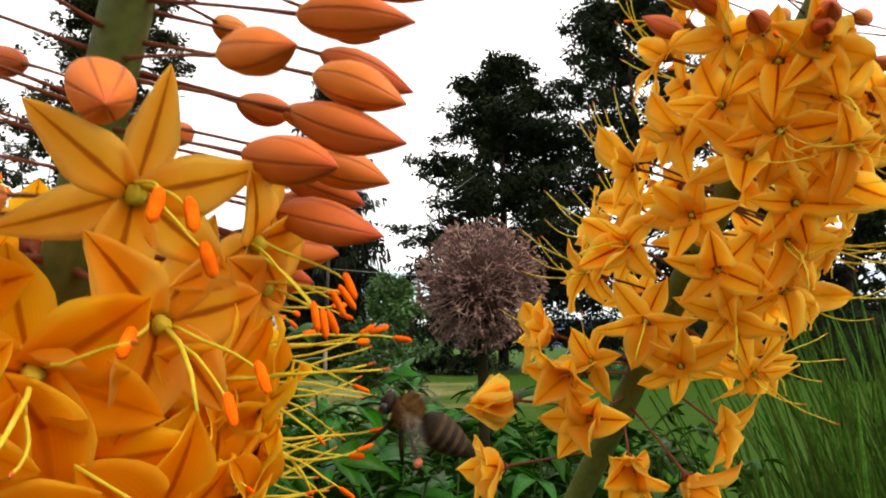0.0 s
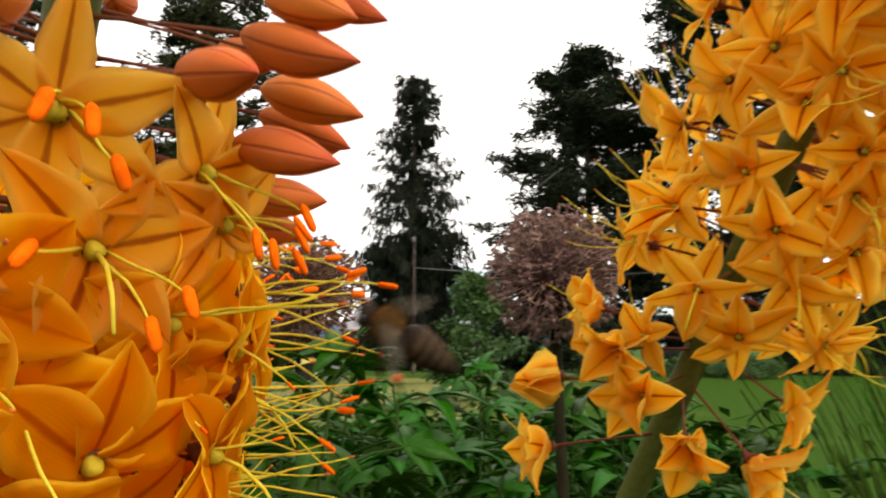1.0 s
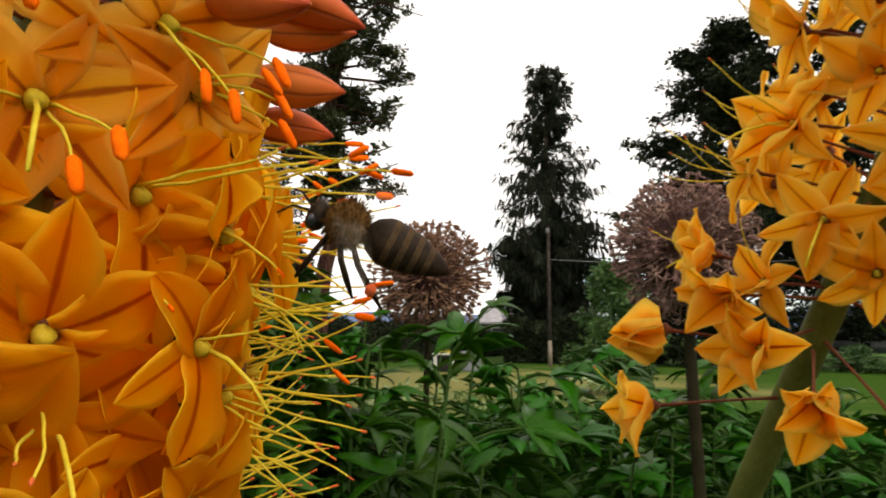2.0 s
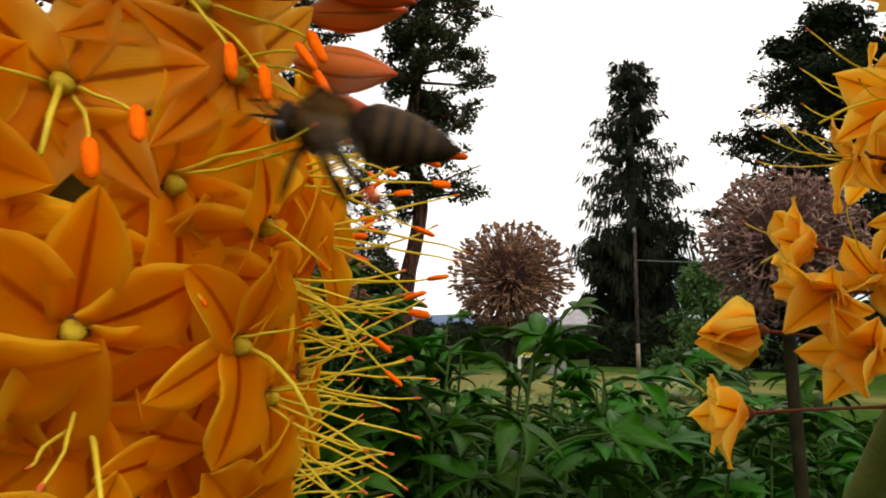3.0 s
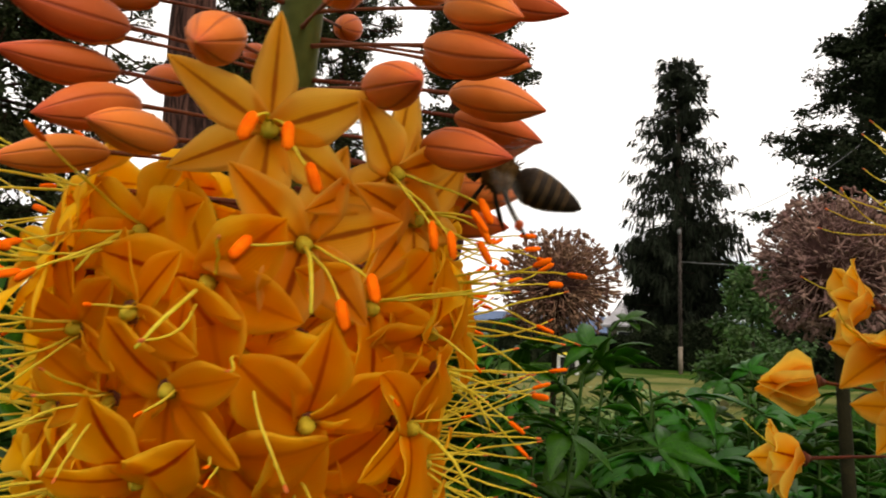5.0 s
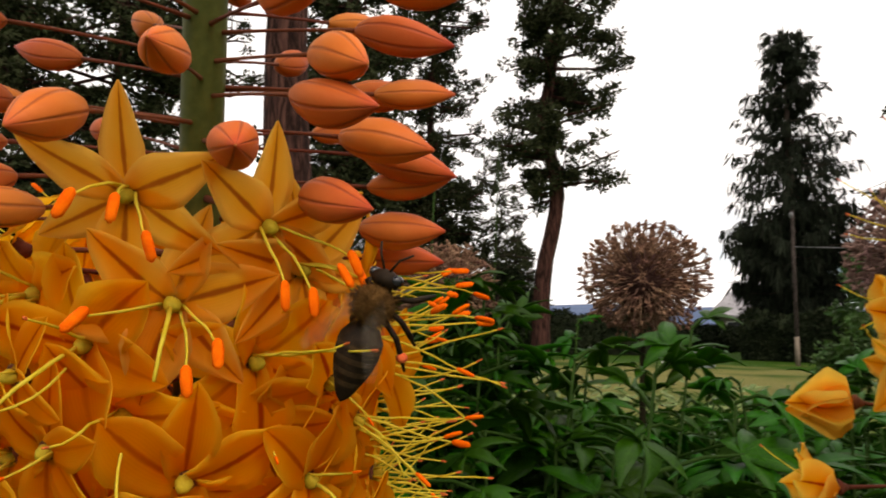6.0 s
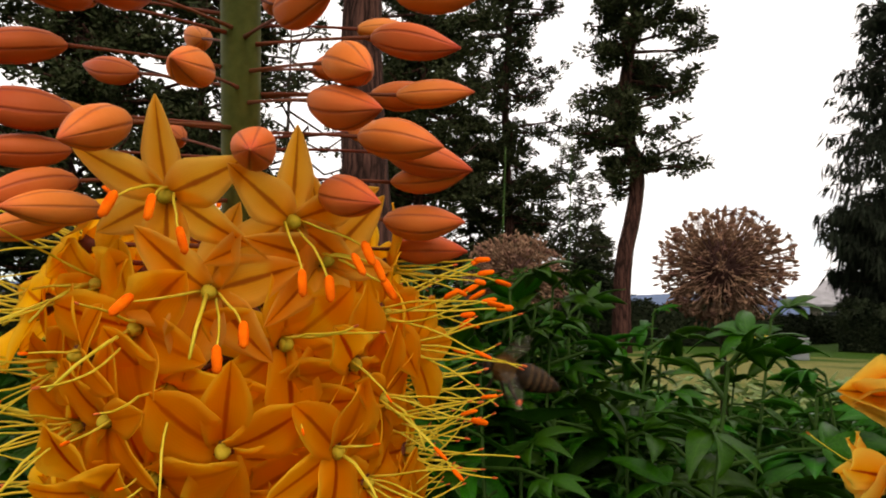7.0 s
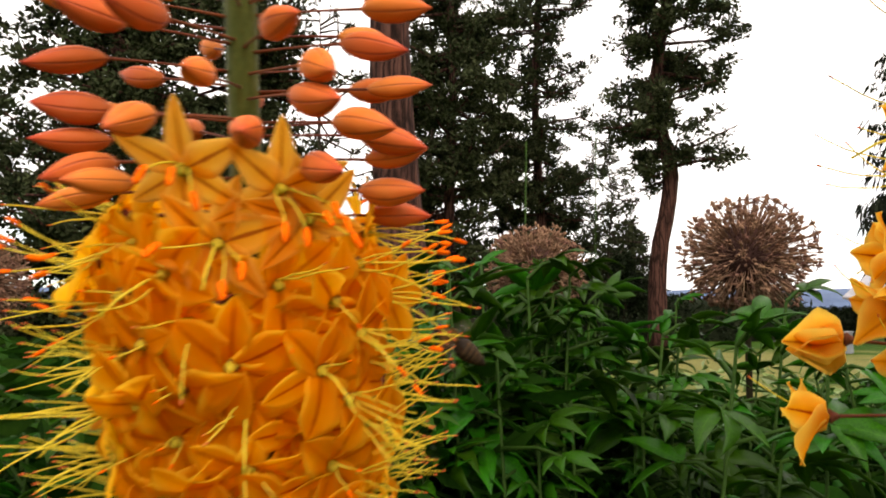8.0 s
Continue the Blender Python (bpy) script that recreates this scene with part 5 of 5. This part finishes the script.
def far_lily():
    rng = random.Random(202)
    sp = Spike((0.0978, 0.1414, 1.2), (0.3134, -0.4448, 0.839))
    root = new("foxtail_lily")
    tagged(root, "apricot foxtail lily spike in full bloom, loose towards its foot", "flower", "foxtail lilies")
    lily_stem(root, sp, 0.24, (-0.02, 0.36, 0.0), 0.0040)
    size = 1.24
    seen = ((89, -142), (93, -106), (87, -120), (74, -133), (65, -145), (73, -108), (84, -92), (47, -125), (51, -166), (65, -115), (59, -86), (33, -146), (18, -169), (17, -123), (10, -100), (27, -87),
            (37, -63), (37, -105), (49, -77), (49, -26), (67, -65), (12, -48), (-7, -47), (81, 173), (75, -74))
    for h, az in seen:
        flower(root, sp, h, az, 29.5 + rng.uniform(-1, 1), rng.choice(("open", "open", "reflexed", "raised")), "ripe" if h > 82 else False, rng, size, "tepal_pale", None, (rng.uniform(-12, 12), rng.uniform(-10, 10)), 4 if abs(az + 100) > 55 else rng.choice((0, 0, 2)))
    # spent, half-closed flowers low on the stem: height, azimuth, reach
    loose = ((-24, -157, 39, "closed"), (-9, -147, 29, "cupped"), (-6, -177, 30, "cupped"), (-6, -151, 20, "raised"), (-17, -128, 27, "cupped"), (-22, -101, 29, "cupped"), (-39, -143, 43, "cupped"), (-19, -73, 35, "cupped"))
    for h, az, r, stage in loose:
        flower(root, sp, h, az, r, stage, False, rng, size, "tepal_pale", stamens=1)
    for h, az in golden(0, 92, 1.9, 30):
        if clear_of(h, az, 30, seen + tuple(q[:2] for q in loose), 14.0 if h < 55 else 15.5):
            flower(root, sp, h, az, 29 + rng.uniform(-2, 2), rng.choice(("open", "reflexed", "raised")), "ripe" if h > 76 else False, rng, size, "tepal_pale", stamens=3)
    for h, az in ((88, 172), (95, -170), (94.5, -151), (93, -131), (98, -112)):
        bud(root, sp, h, az, 41, rng, rng.uniform(1.0, 1.15), 0.06)
    for h, az in golden(96, 220, 1.3, 110):
        f = max(0.25, 1 - max(0, h - 125) / 130)
        bud(root, sp, h, az, 14 + 26 * f, rng, (0.4 + 0.7 * f) * rng.uniform(0.9, 1.08), 0.06)


near_lily()
far_lily()


# ---- the bee ----
def honey_bee():
    """Head to +Y, back to +Z; about 14 mm long."""
    root = new("honey_bee")
    tagged(root, "brown honey bee with banded abdomen and red pollen loads", "bee")
    along = Matrix.Rotation(radians(-90), 4, "X")

    def body(name, prof, mat, m, ridge=0.0):
        bm = bmesh.new()
        spindle(bm, prof, 16, ridge, 2, m)
        return finish(bm, name, mat)
    head = part("head", body("bee_head", [(-0.0013, 0.0004), (-0.0009, 0.0013), (0, 0.0018), (0.0009, 0.0014), (0.0014, 0.0005)], "bee_dark", along @ Matrix.Diagonal((1.05, 0.9, 0.75, 1))), root, Matrix.Translation((0, 0.0056, -0.0004)))
    for s in (-1, 1):
        part("eye", body("bee_eye", [(-0.0009, 0.0002), (-0.0004, 0.0006), (0.0004, 0.0006), (0.0009, 0.0002)], "black", Matrix()), head, Matrix.Translation((s * 0.00145, 0.0003, 0.0002)))
        bm = bmesh.new()
        tube(bm, [(s * 0.0004, 0.001, 0.0006), (s * 0.0012, 0.0024, 0.0011), (s * 0.0021, 0.0035, 0.0003)], [0.00016, 0.00013, 0.00013], 5)
        part("antenna", finish(bm, "bee_antenna", "bee_dark"), head)
    thorax = part("thorax", body("bee_thorax", [(-0.0022, 0.0006), (-0.0017, 0.0016), (-0.0006, 0.0023), (0.0006, 0.0023), (0.0016, 0.0017), (0.0022, 0.0007)], "bee_fur", along), root, Matrix.Translation((0, 0.0026, 0.0)), "furry brown thorax")
    g = np.random.default_rng(3)
    d = g.normal(0, 1, (700, 3))
    d /= np.linalg.norm(d, axis=1, keepdims=True)
    part("fur", kites("bee_fur_hairs", d * [0.0021, 0.0020, 0.0021], d * [0.0029, 0.0027, 0.0029] + g.normal(0, 0.0002, (700, 3)), np.full(700, 0.00007), "bee_fur"), thorax)
    bm = bmesh.new()
    rings = [(0.0, 0.0008), (0.0007, 0.0018), (0.0016, 0.0023)]
    z = 0.0016
    for k in range(5):
        r = (0.00245, 0.00252, 0.00236, 0.00198, 0.00140)[k]
        q = (0.00252, 0.00240, 0.00206, 0.00150, 0.00090)[k]
        rings += [(z + 0.0002, r), (z + 0.00072, (r + q) * 0.51), (z + 0.0012, q * 1.02), (z + 0.00135, q * 0.98)]
        z += 0.00138
    rings += [(z + 0.0004, 0.0005), (z + 0.0008, 0.0001)]
    spindle(bm, rings, 16, 0, 2, Matrix.Rotation(radians(90), 4, "X") @ Matrix.Diagonal((1.0, 0.92, 1, 1)))
    for f in bm.faces:
        y = -f.calc_center_median().y
        f.material_index = 1 if 0.0012 < y < 0.0072 and ((y - 0.0016) / 0.00138) % 1 > 0.55 else 0
    part("abdomen", finish(bm, "bee_abdomen", ("bee_dark", "bee_band")), root, Matrix.Translation((0, 0.0007, -0.0001)) @ pose(0, 0, 0, 8, 0, 0), "dark abdomen with pale bands")
    wings = []
    for s in (-1, 1):
        for nm, ln, wd, y in (("fore_wing", 0.0084, 0.0013, 0.0034), ("hind_wing", 0.0060, 0.0010, 0.0020)):
            bm = bmesh.new()
            strip(bm, ln, wd, lambda v: 0.25 + 0.75 * math.sin(math.pi * min(1, 0.10 + 0.82 * v ** 0.8)), 2, 6, 0.1, 0, 8, 4, 0.00003)
            if s < 0:
                bmesh.ops.scale(bm, vec=(-1, 1, 1), verts=bm.verts)
                bmesh.ops.reverse_faces(bm, faces=bm.faces)
            w = part(nm, finish(bm, nm, "wing"), root, Matrix.Translation((s * 0.0012, y, 0.0017)))
            wings.append((w, s, Vector((s * 0.0012, y, 0.0017))))
        for k in range(3):
            bm = bmesh.new()
            y = 0.0040 - 0.0013 * k
            back = -0.0008 - 0.0012 * k if k else 0.0012
            tube(bm, [(s * 0.0012, y, -0.0014), (s * 0.0030, y + back * 0.4, -0.0020), (s * 0.0034, y + back, -0.0042), (s * 0.0036, y + back * 1.5, -0.0060)], [0.0003, 0.00032, 0.00034, 0.00014], 6)
            leg = part("leg", finish(bm, "bee_leg", "bee_dark"), root)
            if k == 2:
                part("pollen_load", body("pollen", [(-0.0008, 0.0002), (-0.0003, 0.00055), (0.0004, 0.00055), (0.0008, 0.0002)], "pollen", Matrix()), leg, Matrix.Translation((s * 0.0036, y + back, -0.0040)), "red pollen load")
    return root, wings


BEE, WINGS = honey_bee()


def heading(x, y, z, vx, vy, vz):
    """A bee at a place, its head along v, its back towards the garden's open side."""
    v = Vector((vx, vy, vz)).normalized()
    side = v.cross(Vector((0.5, -0.75, 0.75))).normalized()
    return Matrix.Translation((x, y, z)) @ Matrix((side, v, side.cross(v))).transposed().to_4x4()


def motions():
    """All that moves: the bee's way round the lily, and the beat of its wings."""
    rows = [(0.0, 0.0318, 0.0257, 1.1907, -0.88, -0.07, 0.47), (0.2, 0.0328, 0.0354, 1.1890, -0.87, -0.08, 0.49), (0.4, 0.0337, 0.0353, 1.1894, -0.89, -0.08, 0.46), (0.5, 0.0381, 0.0329, 1.1909, -0.90, -0.08, 0.42), (0.6, 0.0337, 0.0326, 1.1905, -0.88, -0.11, 0.47), (0.8, 0.0244, 0.0425, 1.1890, -0.86, -0.14, 0.48), (1.0, 0.0307, 0.0251, 1.1956, -0.86, -0.18, 0.48), (1.2, 0.0427, 0.0296, 1.1922, -0.86, -0.22, 0.47), (1.4, 0.0306, 0.0231, 1.1938, -0.82, -0.27, 0.50), (1.5, 0.0334, 0.0121, 1.1866, -0.84, -0.29, 0.45), (1.6, 0.0300, 0.0184, 1.1927, -0.84, -0.30, 0.46), (1.7, 0.0292, 0.0155, 1.1934, -0.86, -0.31, 0.40), (2.8, 0.0310, 0.0127, 1.1943, -0.86, -0.43, 0.28), (3.0, 0.0284, 0.0055, 1.1997, -0.89, -0.44, 0.11), (3.2, 0.0153, -0.0001, 1.1979, -0.74, -0.44, 0.51), (3.4, 0.0138, -0.0024, 1.1978, -0.75, -0.44, 0.50), (3.5, 0.0183, 0.0007, 1.2019, -0.64, -0.41, 0.65), (3.6, 0.0212, 0.0097, 1.2083, -0.86, -0.46, 0.21), (3.8, 0.0214, 0.0081, 1.2124, -0.88, -0.46, 0.11), (4.0, 0.0200, 0.0075, 1.2055, -0.86, -0.47, 0.21), (4.2, 0.0199, 0.0012, 1.1978, -0.28, -0.28, 0.92), (4.4, 0.0225, -0.0035, 1.1970, -0.11, -0.20, 0.97), (4.5, 0.0254, -0.0031, 1.1992, -0.31, -0.29, 0.90), (4.6, 0.0223, -0.0039, 1.2021, -0.33, -0.31, 0.89), (4.7, 0.0239, 0.0171, 1.2141, -0.88, -0.48, 0.07), (5.8, 0.0238, 0.0068, 1.2030, 0.26, 0.04, 0.96), (6.0, 0.0250, 0.0065, 1.2006, 0.36, 0.14, 0.92), (6.2, 0.0210, 0.0097, 1.2018, -0.03, -0.16, 0.99), (6.4, 0.0231, 0.0100, 1.2058, -0.01, -0.15, 0.99), (6.5, 0.0152, 0.0411, 1.2165, -0.67, -0.64, 0.37), (6.6, 0.0262, 0.0558, 1.2257, -0.72, -0.67, 0.21), (6.8, 0.0117, 0.0597, 1.1970, -0.66, -0.66, 0.35), (7.0, 0.0086, 0.0549, 1.1902, -0.68, -0.68, 0.27), (7.2, 0.0078, 0.0476, 1.1833, -0.62, -0.67, 0.41), (7.5, 0.0270, 0.0472, 1.1755, -0.62, -0.69, 0.37), (7.8, 0.0210, 0.0407, 1.1818, -0.61, -0.69, 0.39), (8.0, -0.0071, 0.0626, 1.1847, -0.54, -0.65, 0.54)]
    walk(BEE, [(t, heading(*q)) for t, *q in rows])
    for w, s, at in WINGS:
        beats = []
        for k in range(81):
            t = k / 10
            resting = 4.05 < t < 4.65 or 5.6 < t < 6.45
            lift = 10 if resting else (40 if k % 2 else -5)
            sweep = 66 if resting else 34
            beats.append((t, Matrix.Translation(at) @ pose(0, 0, 0, 0, -s * lift, -s * sweep)))
        walk(w, beats)


motions()
